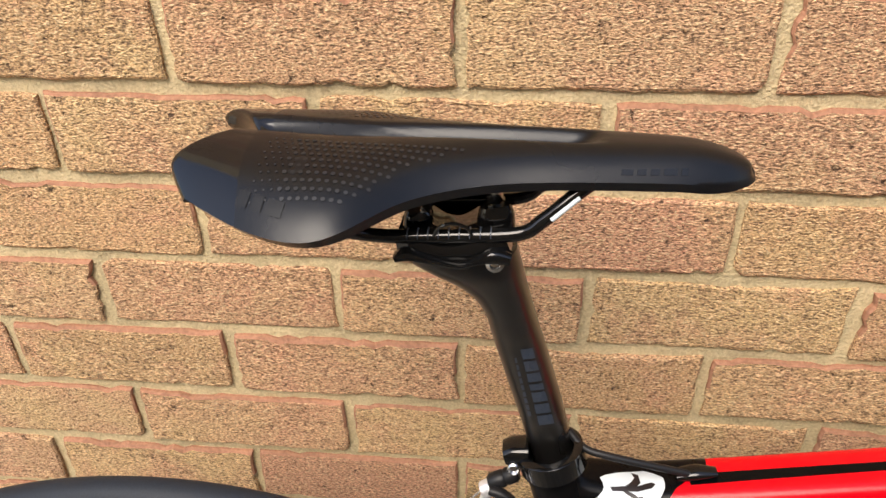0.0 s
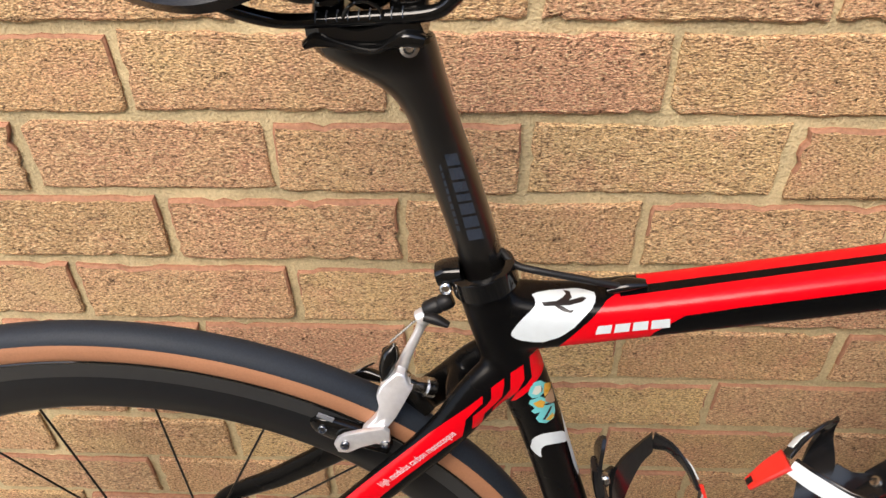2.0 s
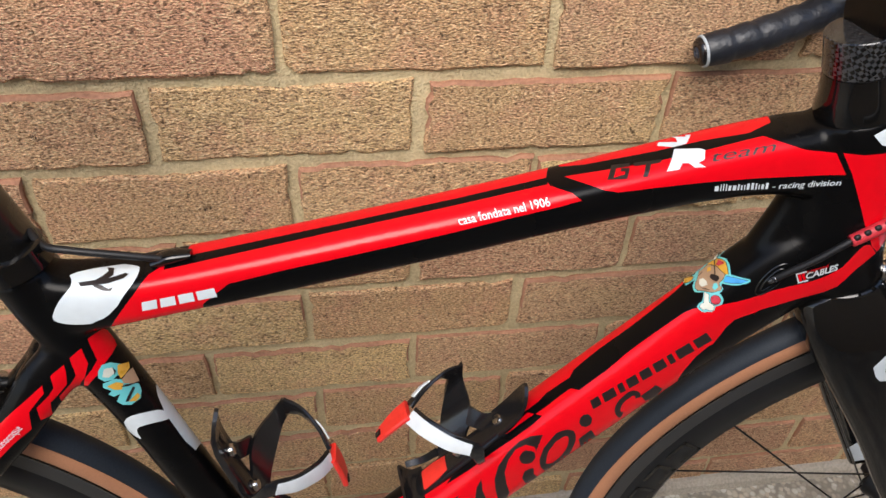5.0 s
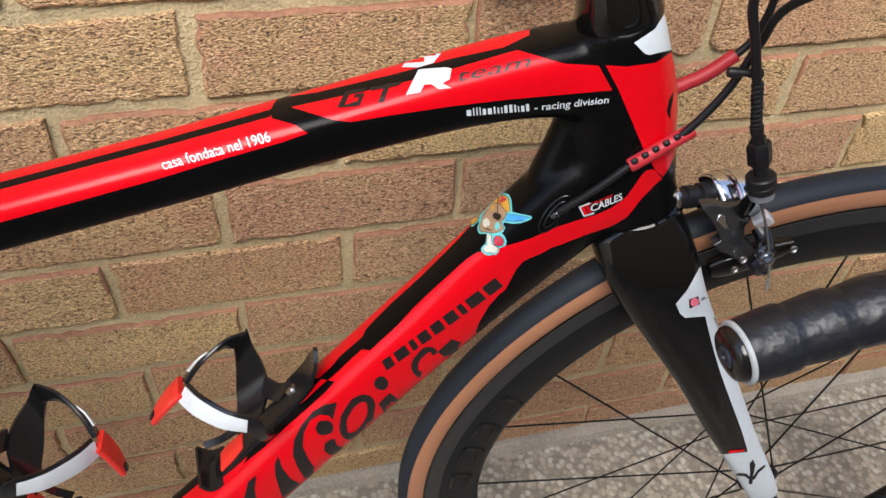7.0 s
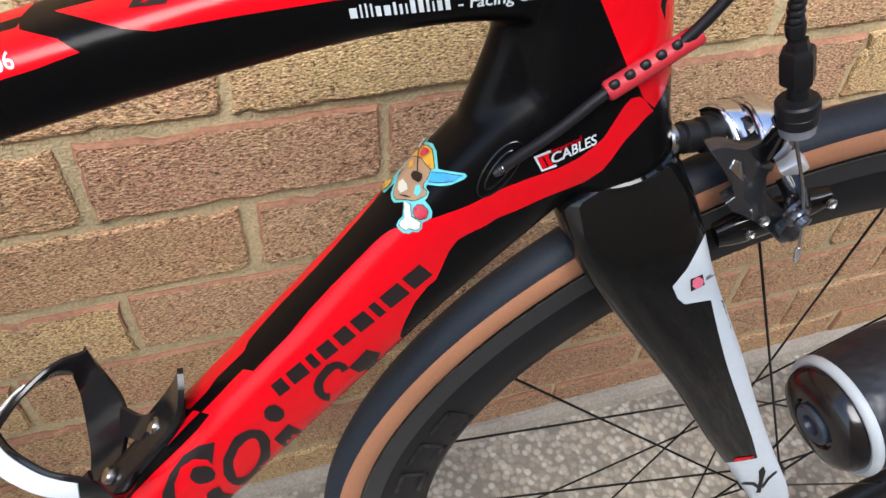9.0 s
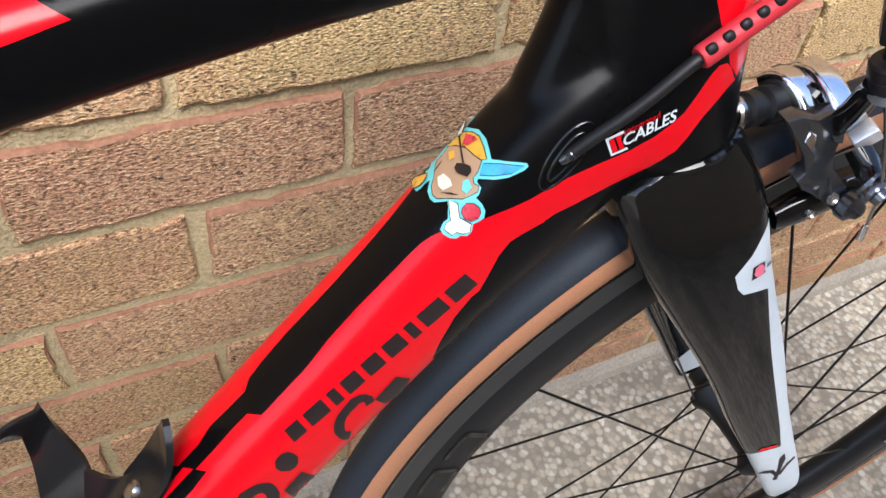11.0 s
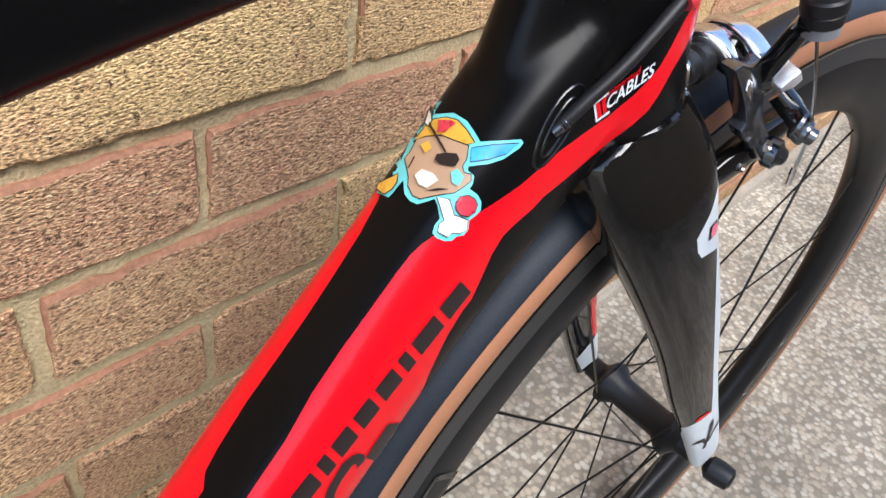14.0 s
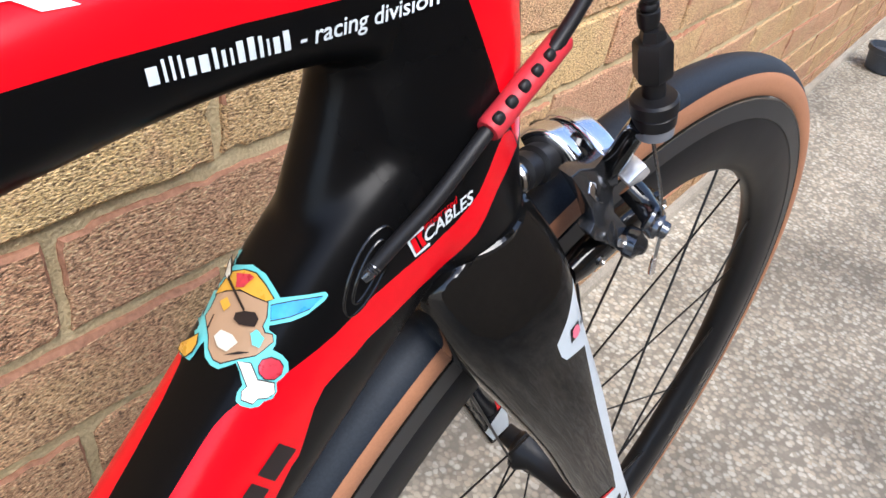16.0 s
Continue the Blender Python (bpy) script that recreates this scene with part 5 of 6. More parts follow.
# front brake
AX = (-0.30, 0.10, 0.95)
fbr = part("front_brake", plate([(0.8399, -0.0344, 0.6701), (0.8494, -0.0335, 0.6714), (0.8618, -0.0345, 0.6648), (0.8574, -0.0357, 0.6609), (0.8547, -0.0374, 0.6548), (0.8559, -0.0391, 0.6471), (0.8656, -0.0407, 0.6377), (0.8775, -0.0418, 0.6291), (0.8848, -0.0431, 0.6206), (0.8773, -0.0440, 0.6186), (0.8650, -0.0438, 0.6234), (0.8534, -0.0427, 0.6324), (0.8457, -0.0420, 0.6377), (0.8378, -0.0416, 0.6419), (0.8334, -0.0407, 0.6469), (0.8380, -0.0399, 0.6488), (0.8346, -0.0383, 0.6564), (0.8274, -0.0363, 0.6659), (0.8211, -0.0346, 0.6735), (0.8283, -0.0341, 0.6739)], (0.001, 0.0075, 0.001)), M_GREYGLOSS, bike, "polished and black front brake caliper")
part("cable_lever", loft([(0.8430, -0.0470, 0.6945, 0.0062, 0.0040), (0.8470, -0.0440, 0.6890, 0.0048, 0.0042), (0.8505, -0.0400, 0.6800, 0.0050, 0.0044), (0.8545, -0.0355, 0.6695, 0.0068, 0.0046), (0.8560, -0.0335, 0.6640, 0.0062, 0.0040)], 16, 4.0, 5), M_GLOSS, fbr, "black faceted cable lever")
part("brake_arm", loft([(0.8500, -0.0235, 0.6655, 0.0049, 0.0041), (0.8500, -0.0280, 0.6570, 0.0061, 0.0039), (0.8515, -0.0330, 0.6480, 0.0049, 0.0037), (0.8530, -0.0390, 0.6385, 0.0041, 0.0037), (0.8535, -0.0410, 0.6350, 0.0037, 0.0033)], 18, 2.8, 5), M_GREYGLOSS, fbr, "dark polished lower arm")
part("brake_bridge", loft([(0.8490, -0.0260, 0.6670, 0.0033, 0.0049), (0.8520, -0.0310, 0.6620, 0.0053, 0.0045), (0.8560, -0.0360, 0.6630, 0.0049, 0.0041)], 16, 2.6, 4), M_GREYGLOSS, fbr)
part("recess", plate([(0.8343, -0.0362, 0.6675), (0.8383, -0.0364, 0.6657), (0.8395, -0.0376, 0.6607), (0.8446, -0.0387, 0.6550), (0.8394, -0.0385, 0.6572), (0.8325, -0.0373, 0.6637)], (0, 0.002, 0), 0.0004), M_ALLOY, fbr, "bright milled recess")
for rows, label in (([(0.8430, -0.001, 0.6700), (0.8445, -0.005, 0.6735), (0.8460, -0.0105, 0.6745), (0.8480, -0.0175, 0.6710), (0.8495, -0.0245, 0.6640)], "polished near arch"), ([(0.8555, -0.004, 0.6745), (0.8565, -0.008, 0.6770), (0.8570, -0.0150, 0.6770), (0.8570, -0.0235, 0.6735), (0.8570, -0.0315, 0.6680)], "polished far arch")):
    part("arch", loft([(*r, 0.0036, 0.0062) for r in rows], 20, 3.6, 6, (1, 0, 0.1)), M_ARCH, fbr, label)
part("arch_core", loft([(0.8500, -0.001, 0.6660, 0.0060, 0.0090), (0.8510, -0.0100, 0.6690, 0.0050, 0.0090), (0.8525, -0.0190, 0.6670, 0.0045, 0.0085), (0.8530, -0.0280, 0.6620, 0.0040, 0.0060)], 10, 2.4, 5), M_GLOSS, fbr)
part("mounting_barrel", turned([(0.0, 0.0065), (0.008, 0.0068), (0.009, 0.0060), (0.011, 0.0060), (0.012, 0.0076), (0.018, 0.0076), (0.019, 0.0064), (0.021, 0.0064), (0.022, 0.0084), (0.030, 0.0084), (0.032, 0.006)], (0.8120, -0.0110, 0.6650), (0.99, 0.02, -0.03), 32), M_RUBBER, fbr, "black stepped mounting barrel")
washer = part("washer", turned([(0, 0.0070), (0.0010, 0.0078), (0.0030, 0.0078), (0.0040, 0.0070)], (0.8130, -0.0130, 0.6665), (0.99, 0.02, -0.03), 40), M_STEEL, fbr, "serrated steel washer")
part("polished_block", box((0.8630, -0.0402, 0.6625), (0.0090, 0.0080, 0.0105), None, 0.0012, Euler((radians(20), radians(38), 0)).to_matrix().to_4x4()), M_SATIN, fbr, "bright polished stop")
part("wire_lever", loft([(0.8630, -0.0400, 0.6560, 0.0050, 0.0045), (0.8640, -0.0470, 0.6510, 0.0048, 0.0050), (0.8620, -0.0540, 0.6470, 0.0055, 0.0050)], 14, 3.0, 4), M_GLOSS, fbr, "black wire lever")
part("adjuster", turned([(0, 0.0045), (0.0006, 0.0062), (0.002, 0.0069), (0.0135, 0.0069), (0.0150, 0.0062), (0.0155, 0.0046), (0.019, 0.0040)], (0.8412, -0.0472, 0.7095), AX, 6), M_RUBBER, fbr, "black hexagonal cable adjuster")
part("adjuster_stem", turned([(-0.010, 0.0042), (0.002, 0.0042)], (0.8418, -0.0476, 0.7085), AX, 20), M_RUBBER, fbr)
part("adjuster_seat", turned([(-0.008, 0.0058), (-0.007, 0.0078), (-0.0025, 0.0082), (-0.002, 0.0078), (-0.0015, 0.0086), (0.003, 0.0086), (0.004, 0.0078), (0.0045, 0.004)], (0.8440, -0.0490, 0.6995), AX, 36), M_RUBBER, fbr, "black collar under the adjuster")
part("clear_cap", turned([(-0.0125, 0.0050), (-0.0115, 0.0070), (-0.007, 0.0074), (-0.006, 0.006)], (0.8440, -0.0490, 0.6995), AX, 30), M_GREY, fbr, "grey lower cap")
part("ferrule", turned([(0, 0.0034), (0.0025, 0.0038), (0.0055, 0.0038), (0.006, 0.0030)], (0.8355, -0.0437, 0.7280), AX, 24), M_RUBBER, fbr, "black cable ferrule")
part("brake_wire", pipe([(0.8470, -0.0500, 0.6870), (0.8560, -0.0545, 0.6650), (0.8625, -0.0575, 0.6450), (0.8680, -0.0565, 0.6300), (0.8705, -0.0560, 0.6215)], 0.0008, 6, 4), M_STEEL, fbr)
part("wire_tip", turned([(0, 0.0012), (0.003, 0.0015), (0.010, 0.0014), (0.011, 0.0007)], (0.8695, -0.0560, 0.6255), (0.25, 0.05, -0.96), 10), M_ALLOY, fbr, "crimped wire end cap")
part("anchor_nut", turned([(-0.005, 0.0042), (-0.002, 0.0054), (0.000, 0.0058), (0.0012, 0.0054), (0.0016, 0.0038), (0.0045, 0.0036), (0.005, 0.0024)], (0.8610, -0.0560, 0.6450), (0.25, -0.9, -0.25), 24), M_GREYGLOSS, fbr, "dark steel wire anchor nut")
part("anchor_washer", turned([(-0.003, 0.005), (-0.002, 0.0066), (-0.0005, 0.0066), (0, 0.005)], (0.8620, -0.0535, 0.6465), (0.25, -0.9, -0.25), 24), M_GREYGLOSS, fbr)
part("pad_ring", turned([(-0.005, 0.005), (-0.003, 0.0070), (0.0015, 0.0070), (0.0025, 0.0055), (0.003, 0.0046), (0.005, 0.0036), (0.006, 0.0016)], (0.8715, -0.0450, 0.6265), (0.15, -0.95, -0.05), 28), M_GREYGLOSS, fbr, "polished spacer ring")
pad = part("brake_pad", loft([(0.8440, -0.0300, 0.6170, 0.0060, 0.0045), (0.8550, -0.0320, 0.6215, 0.0085, 0.0055), (0.8750, -0.0370, 0.6320, 0.0080, 0.0055), (0.8920, -0.0415, 0.6405, 0.0044, 0.0040)], 14, 3.4, 4), M_GLOSS, fbr, "black brake pad holder")
for c in ((0.8570, -0.0372, 0.6210), (0.8535, -0.0455, 0.6365), (0.8890, -0.0460, 0.6395)):
    part("pad_bolt", turned([(0, 0.0026), (0.0016, 0.0026), (0.002, 0.0020), (0.001, 0.0013)], c, (0, -1, 0.15), 14), M_STEEL, fbr)

# headset cone, stem and handlebar with taped drops
cover = part("headset_cover", turned([(-0.002, 0.0235), (0.002, 0.0238), (0.012, 0.0212), (0.026, 0.0197), (0.0265, 0.019)], (0.7604, 0, 0.7865), (-0.28, 0, 0.96), 40), M_GLOSS, bike, "gloss black cone headset cover")
part("spacer", turned([(0.0265, 0.0195), (0.0270, 0.0200), (0.0495, 0.0200), (0.050, 0.0195)], (0.7604, 0, 0.7865), (-0.28, 0, 0.96), 40), M_WEAVE, cover, "woven carbon spacer ring")
bm = loft([(0.7447, 0, 0.8446, 0.022, 0.020), (0.7734, 0, 0.8484, 0.018, 0.018), (0.8229, 0, 0.8582, 0.017, 0.017), (0.8539, 0, 0.8624, 0.021, 0.022)], 24, 2.4, 5)
part("stem", bm, M_MATT, bike, "matt black stem")
bar = part("handlebar", pipe([(0.8614, -0.10, 0.8572), (0.8539, 0, 0.8624), (0.8530, 0.10, 0.8676)], 0.0150, 18, 4), M_MATT, bike, "black drop handlebar wound with tape")
for s, e in ((-1, (0.7409, -0.1859, 0.7196)), (1, (0.7486, 0.1767, 0.7536))):
    p = Vector(e)
    pts = [p, p + Vector((0.025, 0, 0.006)), p + Vector((0.060, s * 0.002, 0.016)), p + Vector((0.105, s * 0.006, 0.032)), p + Vector((0.140, s * 0.010, 0.062)), p + Vector((0.142, s * 0.010, 0.098)), Vector((0.8616, s * 0.192, 0.8533)), Vector((0.8365, s * 0.165, 0.8538)), Vector((0.8348, s * 0.10, 0.8563))]
    rows = spline([(*q, 0.0137, 0.0137) for q in pts], 14)
    k = 0.0
    for i in range(1, len(rows)):
        k += float(np.linalg.norm(rows[i][:3] - rows[i - 1][:3]))
        f = (k / 0.021) % 1.0
        rows[i][3] = rows[i][4] = 0.0131 + 0.0011 * min(1, f * 1.6) * (1 if f < 0.93 else (1 - f) / 0.07)
    rows[0][3] = rows[0][4] = rows[1][3] = rows[1][4] = 0.0132
    part("tape", loft(rows, 22, 2.0, 1, (0.1, 0.3, 1)), M_TAPE, bar, "wound black bar tape")
    d = (Vector(rows[0][:3]) - Vector(rows[4][:3])).normalized()
    part("end_plug", turned([(-0.004, 0.0112), (0.001, 0.0118), (0.0030, 0.0115), (0.0046, 0.0104), (0.0054, 0.0086), (0.0056, 0.0058), (0.0047, 0.0052), (0.0045, 0.002)], p, d, 32), M_PLUG, bar, "black plastic bar end plug")
    part("plug_screw", turned([(0.0040, 0.0046), (0.0058, 0.0046), (0.0064, 0.0040), (0.0062, 0.0024), (0.0050, 0.0020), (0.0048, 0.0006)], p, d, 24), M_BLUEGREY, bar, "dull grey screw in the plug")
    part("plug_ring", turned([(-0.0004, 0.0134), (0.0006, 0.0135), (0.0013, 0.0131), (0.0016, 0.0124), (0.0014, 0.0117), (-0.0004, 0.0114)], p, d, 36), M_CREAMRING, bar, "off-white ring round the plug")
    part("brake_hood", loft([(0.8586, s * 0.192, 0.8494, 0.016, 0.015), (0.8834, s * 0.196, 0.8531, 0.017, 0.016), (0.9184, s * 0.198, 0.8628, 0.016, 0.015), (0.9384, s * 0.198, 0.8837, 0.012, 0.011)], 18, 2.4, 5), M_RUBBER, bar, "black rubber lever hood")

# cables at the head of the frame
part("brake_cable", pipe([(0.8340, -0.0430, 0.7320), (0.8249, -0.0455, 0.7568), (0.8140, -0.0476, 0.7838), (0.8050, -0.0485, 0.8078), (0.8015, -0.0648, 0.8340), (0.8268, -0.1167, 0.8513)], 0.0026, 10), M_RUBBER, bike, "black front brake cable")
for i in range(9):
    q = Vector((0.8330, -0.0433, 0.7350)).lerp(Vector((0.8240, -0.0458, 0.7600)), i / 8)
    part("bellows_rib", turned([(-0.0014, 0.0026), (-0.0004, 0.0034), (0.0004, 0.0034), (0.0014, 0.0026)], q, (-0.42, 0, 0.9), 12), M_RUBBER, bike)
part("gear_cable", pipe([(0.7325, -0.0200, 0.6715), (0.7390, -0.0230, 0.6790), (0.7510, -0.0275, 0.6910), (0.7691, -0.0310, 0.7085), (0.7892, -0.0312, 0.7195), (0.8023, -0.0335, 0.7335), (0.8142, -0.0371, 0.7553), (0.8201, -0.0426, 0.7811), (0.8218, -0.0540, 0.8055), (0.8325, -0.0961, 0.8373)], 0.0024, 10), M_RUBBER, bike, "black gear cable")
part("cable_end", turned([(-0.003, 0.0018), (-0.001, 0.0022), (0, 0.0022), (0.0004, 0.0025), (0.0008, 0.0021), (0.0012, 0.0025), (0.0016, 0.0021), (0.0020, 0.0025), (0.0026, 0.0022)], (0.7318, -0.0198, 0.6708), (0.66, -0.33, 0.68), 18), M_GREYGLOSS, bike, "ribbed metal cable ferrule")
bm = bmesh.new()
for long, wide in ((0.0146, 0.0058), (0.0104, 0.0031)):
    loft([(0.7316 + 0.508 * long * math.cos(t) - 0.861 * wide * math.sin(t), 0, 0.6704 + 0.861 * long * math.cos(t) + 0.508 * wide * math.sin(t), 0.0005, 0.0005) for t in np.linspace(0, 2 * math.pi, 25)], 8, 2.0, 1, bm=bm, caps=False)
for v in bm.verts:
    place, normal, _, _ = FRAME_TREE.ray_cast(Vector((v.co.x, -0.2, v.co.z)), Vector((0, 1, 0)))
    if place:
        v.co.y = place.y + v.co.y
part("cable_grommet", bm, M_GLOSS, bike, "oval rubber cable grommet")
A0, B0 = Vector((0.7675, -0.0310, 0.7075)), Vector((0.8030, -0.0310, 0.7272))
sleeve = part("cable_sleeve", loft([(*A0, 0.0036, 0.0036), (*A0.lerp(B0, 0.03), 0.0042, 0.0042), (*A0.lerp(B0, 0.97), 0.0042, 0.0042), (*B0, 0.0036, 0.0036)], 20, 2.0, 1), M_REDRUBBER, bike, "notched red rubber cable sleeve")
for i in range(6):
    c = A0.lerp(B0, 0.09 + 0.165 * i) + Vector((-0.42, -0.62, 0.66)).normalized() * 0.0034
    d = (B0 - A0).normalized() * 0.0021
    part("notch", loft([(*(c - d), 0.0010, 0.0008), (*(c - d * 0.6), 0.0022, 0.0017), (*(c + d * 0.6), 0.0022, 0.0017), (*(c + d), 0.0010, 0.0008)], 10, 2.0, 2), M_RUBBER, sleeve, "dark notch showing the cable")
part("gear_cable", pipe([(0.8010, 0.0176, 0.7152), (0.8182, 0.0204, 0.7273), (0.8372, 0.0193, 0.7352), (0.8542, 0.0181, 0.7472), (0.8642, 0.0169, 0.7631), (0.8652, 0.0153, 0.7931), (0.8570, 0.0335, 0.8341)], 0.0025, 10), M_RUBBER, bike, "black gear cable")
part("cable_sleeve", pipe([(0.8182, 0.0204, 0.7268), (0.8372, 0.0193, 0.7347), (0.8532, 0.0181, 0.7467)], 0.0045, 12), M_REDRUBBER, bike, "smooth red rubber cable sleeve")
part("cable_link", turned([(-0.009, 0.0025), (-0.006, 0.003), (0, 0.002), (0.006, 0.003), (0.009, 0.0025)], (0.8166, -0.0427, 0.7661), (1, -0.3, 0), 12), M_RUBBER, bike)


# bottle cages


def bottle_cage(foot, up, out, v0):
    """A cage with a hoop, side arms and a red nose; foot on the tube, up along it, out from it."""
    foot, up, out = Vector((foot[0], v0, foot[1])), Vector((up[0], 0, up[1])).normalized(), Vector((out[0], 0, out[1])).normalized()
    side = Vector((0, 1, 0))

    def at(a, n, v):
        return foot + up * a + out * n + side * v

    def band(rows, material, name, parent, label="", hug=(0.0, 0.040)):
        """A flat strip; its face looks at the axis of the bottle. Rows of (a, n, v, half width, half thickness)."""
        bm = bmesh.new()
        rings = []
        rr = spline(rows, 6)
        for i, r in enumerate(rr):
            c = at(*r[:3])
            t = (at(*rr[min(i + 1, len(rr) - 1)][:3]) - at(*rr[max(i - 1, 0)][:3])).normalized()
            n = at(r[0], r[1], r[2]) - at(r[0], hug[1], hug[0])
            n = (n - t * n.dot(t)).normalized()
            s = t.cross(n)
            hw, ht = r[3], r[4]
            rings.append([bm.verts.new(c + s * (x * hw) + n * (y * ht)) for x, y in ((-1, -0.5), (-0.85, -1), (0.85, -1), (1, -0.5), (1, 0.5), (0.85, 1), (-0.85, 1), (-1, 0.5))])
        for a, b in zip(rings, rings[1:]):
            for k in range(8):
                bm.faces.new((a[k], a[(k + 1) % 8], b[(k + 1) % 8], b[k]))
        bm.faces.new(rings[0][::-1])
        bm.faces.new(rings[-1])
        return part(name, bm, material, parent, label)

    def sheet(name, rows, material, parent, label="", thick=0.0030):
        """A moulded wall between two edges: rows of two points (a, n, v)."""
        bm = bmesh.new()
        grid = []
        for r in spline([(*p, *q) for p, q in rows], 5):
            p, q = at(*r[:3]), at(*r[3:])
            grid.append([bm.verts.new(p.lerp(q, k / 4)) for k in range(5)])
        for x, y in zip(grid, grid[1:]):
            for k in range(4):
                bm.faces.new((x[k], x[k + 1], y[k + 1], y[k]))
        bmesh.ops.recalc_face_normals(bm, faces=bm.faces[:])
        bmesh.ops.solidify(bm, geom=bm.faces[:], thickness=thick)
        return part(name, bm, material, parent, label)

    base = bmesh.new()
    loft([(*at(-0.070, 0.003, 0), 0.003, 0.010), (*at(-0.03, 0.004, 0), 0.0045, 0.012), (*at(0.03, 0.004, 0), 0.0045, 0.011), (*at(0.052, 0.006, 0), 0.0035, 0.008)], 14, 3.0, 4, bm=base)
    cage = part("bottle_cage", base, M_CAGE, bike, "gloss black composite bottle cage with red nose")
    # the closed side: a broad strut with a link to the plate, under the hoop
    sheet("strut", [((0.0237, 0.0504, 0.0293), (0.0429, 0.0529, 0.0305)), ((0.0060, 0.0370, 0.0325), (0.0290, 0.0380, 0.0325)), ((-0.0118, 0.0246, 0.0303), (0.0170, 0.0200, 0.0275)), ((-0.0240, 0.0155, 0.0235), (0.0060, 0.0110, 0.0180)), ((-0.0337, 0.0098, 0.0156), (-0.0036, 0.0079, 0.0120)), ((-0.0360, 0.0060, 0.0040), (-0.0100, 0.0055, 0.0040))], M_CAGE, cage, "broad closed side strut")
    sheet("link", [((0.0040, 0.0110, 0.0180), (0.0160, 0.0175, 0.0250)), ((0.0090, 0.0075, 0.0115), (0.0240, 0.0105, 0.0150)), ((0.0150, 0.0055, 0.0050), (0.0400, 0.0080, 0.0070))], M_CAGE, cage)
    band([(0.0333, 0.0517, 0.0300, 0.0096, 0.0015), (0.0290, 0.0630, 0.0240, 0.0072, 0.0015), (0.0160, 0.0720, 0.0145, 0.0052, 0.0016), (0.0010, 0.0765, 0.0040, 0.0048, 0.0017)], M_CAGE, "hoop", cage)
    band([(0.0215, 0.0720, 0.0175, 0.0020, 0.0007), (0.0150, 0.0752, 0.0145, 0.0032, 0.0007), (0.0070, 0.0780, 0.0085, 0.0030, 0.0007)], M_STRIPE, "stripe", cage, "white stripe with faint print")
    # the open side: a striped arm that runs low round the bottle
    low = [(0.0020, 0.0765, -0.0060, 0.0070, 0.0012), (0.0100, 0.0705, -0.0210, 0.0074, 0.0012), (0.0205, 0.0580, -0.0355, 0.0074, 0.0012), (0.0295, 0.0450, -0.0420, 0.0068, 0.0012), (0.0220, 0.0290, -0.0400, 0.0036, 0.0014), (0.0130, 0.0155, -0.0290, 0.0034, 0.0014), (0.0060, 0.0070, -0.0130, 0.0040, 0.0014)]
    band(low, M_CAGE, "low_arm", cage)
    band([(a - 0.0010, n + 0.0012, v - 0.0014, w - 0.0014, 0.0006) for a, n, v, w, _ in low[:4]], M_STRIPE, "stripe", cage, "white stripe with faint print")
    sheet("ear", [((0.0300, 0.0080, -0.0120), (0.0300, 0.0080, 0.0120)), ((0.0480, 0.0085, -0.0125), (0.0480, 0.0085, 0.0125)), ((0.0610, 0.0115, -0.0110), (0.0610, 0.0115, 0.0110)), ((0.0690, 0.0150, -0.0065), (0.0690, 0.0150, 0.0080)), ((0.0745, 0.0185, 0.0005), (0.0745, 0.0185, 0.0045))], M_CAGE, cage)
    band([(0.0010, 0.0790, -0.0010, 0.0095, 0.0022), (-0.0120, 0.0795, -0.0015, 0.0088, 0.0022), (-0.0260, 0.0785, -0.0020, 0.0066, 0.0022), (-0.0350, 0.0770, -0.0020, 0.0052, 0.0020)], M_CAGERED, "nose", cage, "red plastic nose")
    band([(-0.0290, 0.0805, -0.0020, 0.0024, 0.0010), (-0.0345, 0.0795, -0.0020, 0.0024, 0.0010)], M_CAGE, "nose_tip", cage)
    sheet("foot_rest", [((-0.0600, 0.0040, 0.0190), (-0.0600, 0.0040, -0.0160)), ((-0.0690, 0.0080, 0.0200), (-0.0690, 0.0080, -0.0165)), ((-0.0700, 0.0205, 0.0200), (-0.0700, 0.0160, -0.0150))], M_CAGE, cage)
    band([(-0.0660, 0.0160, 0.0195, 0.0030, 0.0014), (-0.0520, 0.0100, 0.0180, 0.0030, 0.0014), (-0.0345, 0.0095, 0.0150, 0.0034, 0.0014)], M_CAGE, "rail", cage)
    band([(-0.0560, 0.0075, 0, 0.009, 0.0012), (-0.0420, 0.0080, 0, 0.009, 0.0012), (-0.0280, 0.0082, 0, 0.007, 0.0010)], M_CAGERED, "red_insert", cage, hug=(0.0, 0.09))
    for a in (-0.012, 0.034):
        part("cage_bolt", turned([(0, 0.005), (0.002, 0.0052), (0.004, 0.004), (0.0045, 0.002)], at(a, 0.009, 0), out, 16), M_STEEL, cage)
    return cage


bottle_cage((0.5460, 0.4830), (0.68, 0.73), (-0.73, 0.68), 0.014)
bottle_cage((0.3545, 0.4835), (-0.28, 0.96), (0.96, 0.28), 0.005)

# ---- bricks ----
brick_rng = random.Random(4)


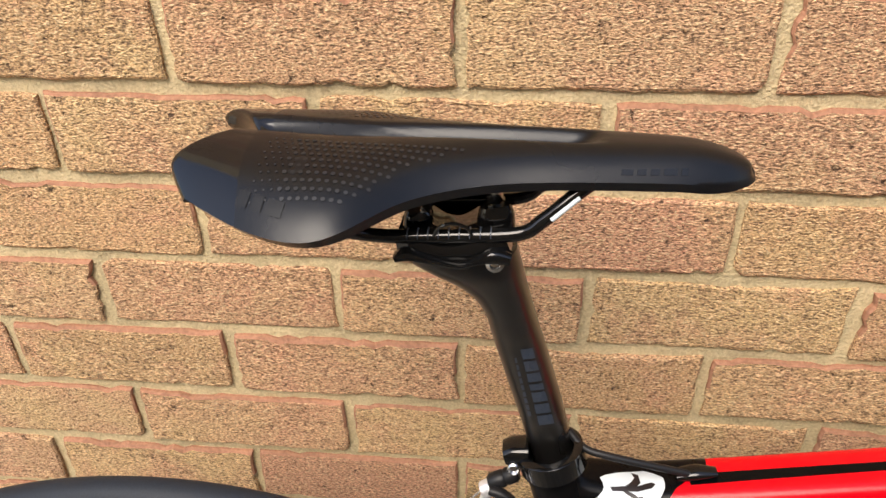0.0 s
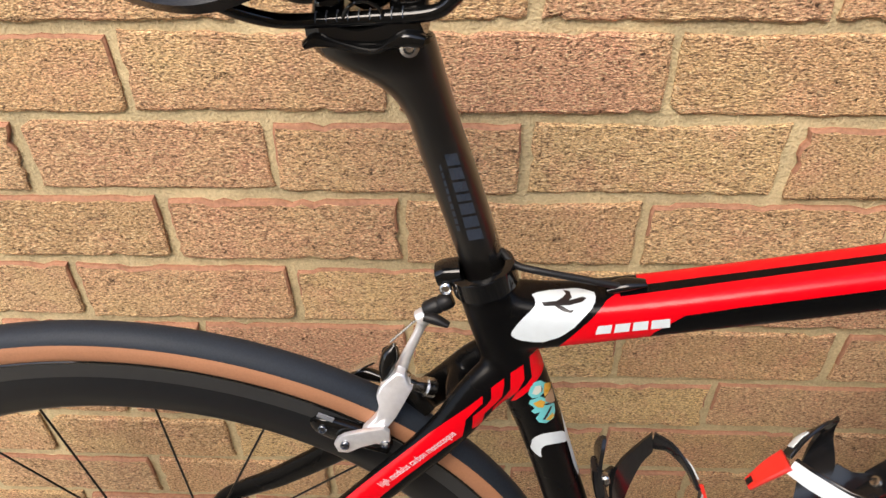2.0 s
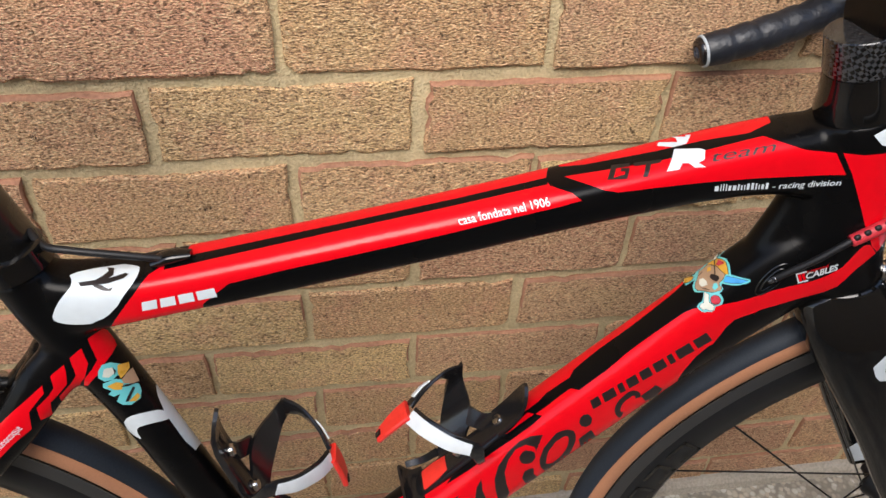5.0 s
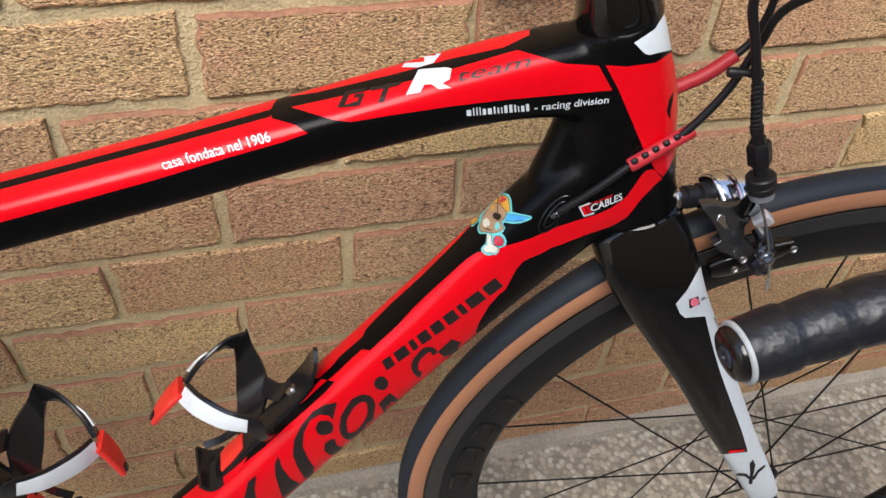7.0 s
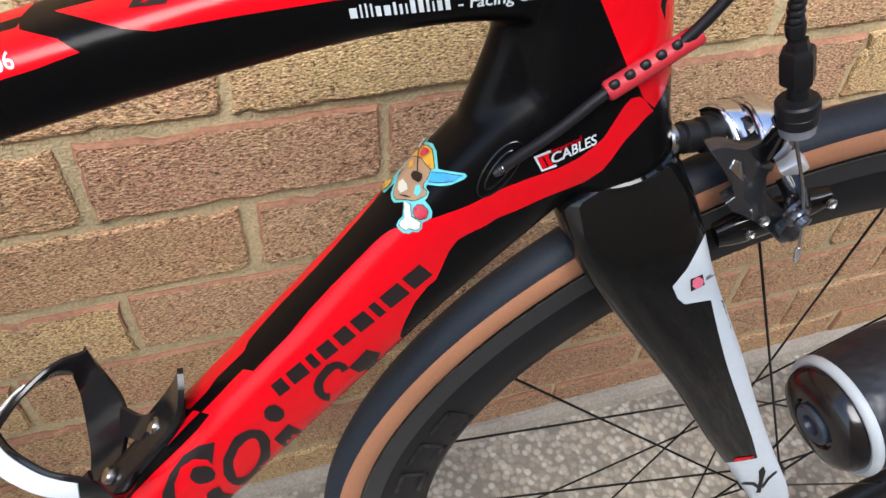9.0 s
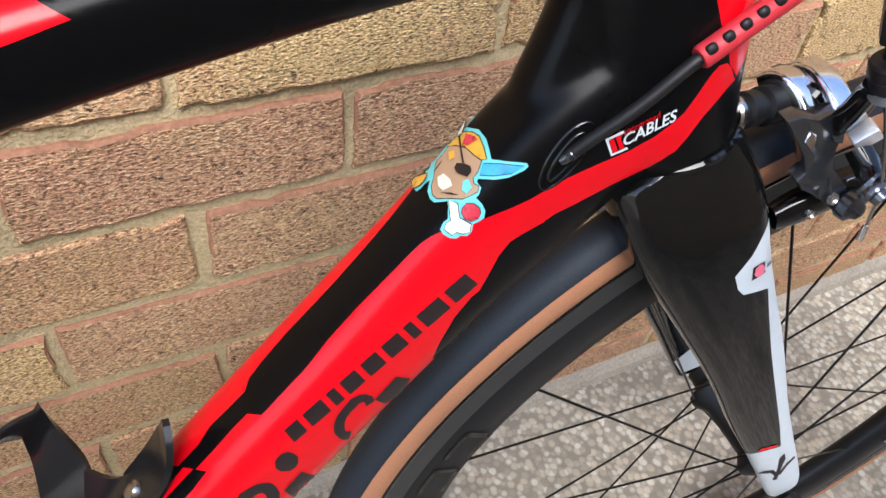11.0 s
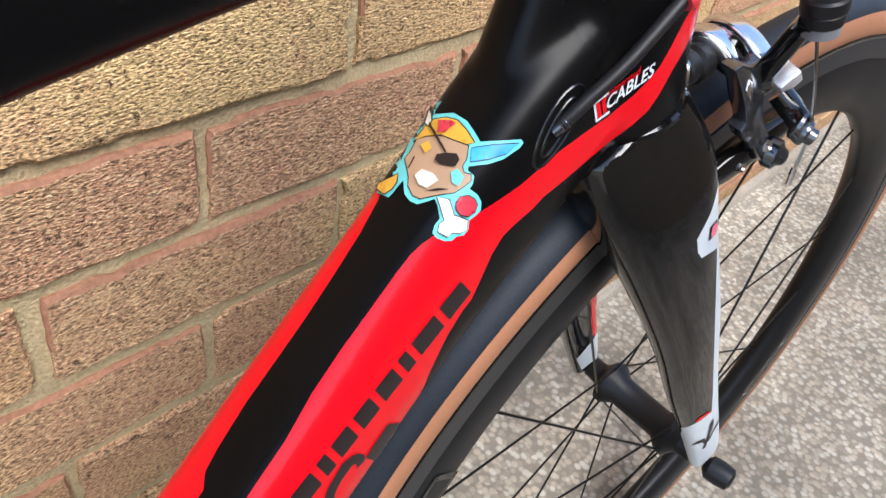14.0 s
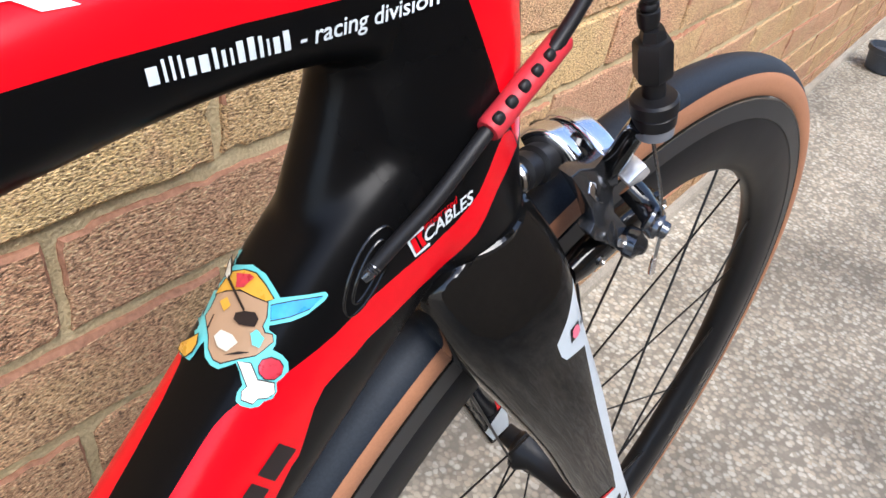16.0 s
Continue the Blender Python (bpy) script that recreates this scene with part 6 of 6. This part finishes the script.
def brick_mesh(seed, length=0.2156, height=0.0700, depth=0.045):
    """One brick: a sandy face that has come away along its upper edge, on a redder body; front at y = 0."""
    r = random.Random(seed)
    bm = bmesh.new()
    hl, hh = length / 2, height / 2
    outline = []
    for x0, z0, x1, z1, k in ((-hl, -hh, hl, -hh, 24), (hl, -hh, hl, hh, 8), (hl, hh, -hl, hh, 20), (-hl, hh, -hl, -hh, 8)):
        for i in range(k):
            t = i / k
            j = 0.0008 if i else 0.0028
            bow = 0.0014 * noise.noise(Vector(((x0 + (x1 - x0) * t) * 22, (z0 + (z1 - z0) * t) * 30, seed * 3.7)))
            x, z = x0 + (x1 - x0) * t + r.uniform(-j, j), z0 + (z1 - z0) * t + r.uniform(-j, j)
            x, z = x * (1 - (0.0006 + bow) / hl), z * (1 - (0.0006 + bow) / hh)
            if r.random() < 0.11:
                x, z = x * (1 - r.uniform(0.001, 0.005) / hl), z * (1 - r.uniform(0.001, 0.004) / hh)
            outline.append((x, z))
    worn = max(0.0, r.uniform(-0.0030, 0.0032))
    face, mid = [], []
    for x, z in outline:
        up = z > hh - 0.006
        inset = 0.0016 + (worn * r.uniform(0.2, 1.3) if up else r.uniform(0.0, 0.0012))
        face.append(bm.verts.new((x * (1 - 0.0020 / hl), r.uniform(-0.0005, 0.0007), z - math.copysign(inset, z) * min(1, abs(z) / (hh * 0.6)))))
        mid.append(bm.verts.new((x, 0.0016 + (worn * 0.5 if up else 0.0), z)))
    back = [bm.verts.new((x, depth, z)) for x, z in outline]
    m = len(outline)
    for i in range(m):
        j = (i + 1) % m
        red = 1 if worn > 0.0009 and outline[i][1] > 0 else 0
        bm.faces.new((back[i], back[j], mid[j], mid[i])).material_index = red
        bm.faces.new((mid[i], mid[j], face[j], face[i])).material_index = red
    bm.faces.new(face)
    bmesh.ops.recalc_face_normals(bm, faces=bm.faces[:])
    me = bpy.data.meshes.new("brick")
    bm.to_mesh(me)
    bm.free()
    me.materials.append(M_BRICK)
    me.materials.append(M_ARRIS)
    return me


BRICKS = [brick_mesh(i) for i in range(14)]
FAR = bmesh.new()
for course in range(-8, 13):
    z = 0.697 + course * COURSE - 0.0325
    if z < 0.01:
        continue
    shift = 0.0 if course % 2 == 0 else LENGTH / 2
    for k in range(-8, 38):
        x = JOINT_X + shift + (k + 0.5) * LENGTH
        me = brick_rng.choice(BRICKS)
        m = Matrix.Translation((x + brick_rng.uniform(-0.002, 0.002), WALL_Y + brick_rng.uniform(-0.0015, 0.0015), z + brick_rng.uniform(-0.0015, 0.0015))) @ Euler((0, radians(brick_rng.uniform(-0.5, 0.5)), 0)).to_matrix().to_4x4()
        if -0.8 < x < 1.75 and z < 1.1:
            ob = new("brick", me)
            ob.parent = wall
            ob.matrix_local = m
        else:
            q = len(FAR.verts)
            FAR.from_mesh(me)
            FAR.verts.ensure_lookup_table()
            bmesh.ops.transform(FAR, matrix=m, verts=FAR.verts[q:])
far = part("brickwork", FAR, M_BRICK, wall, smooth=False)
far.data.materials.append(M_ARRIS)
far["kind"] = "stuff"
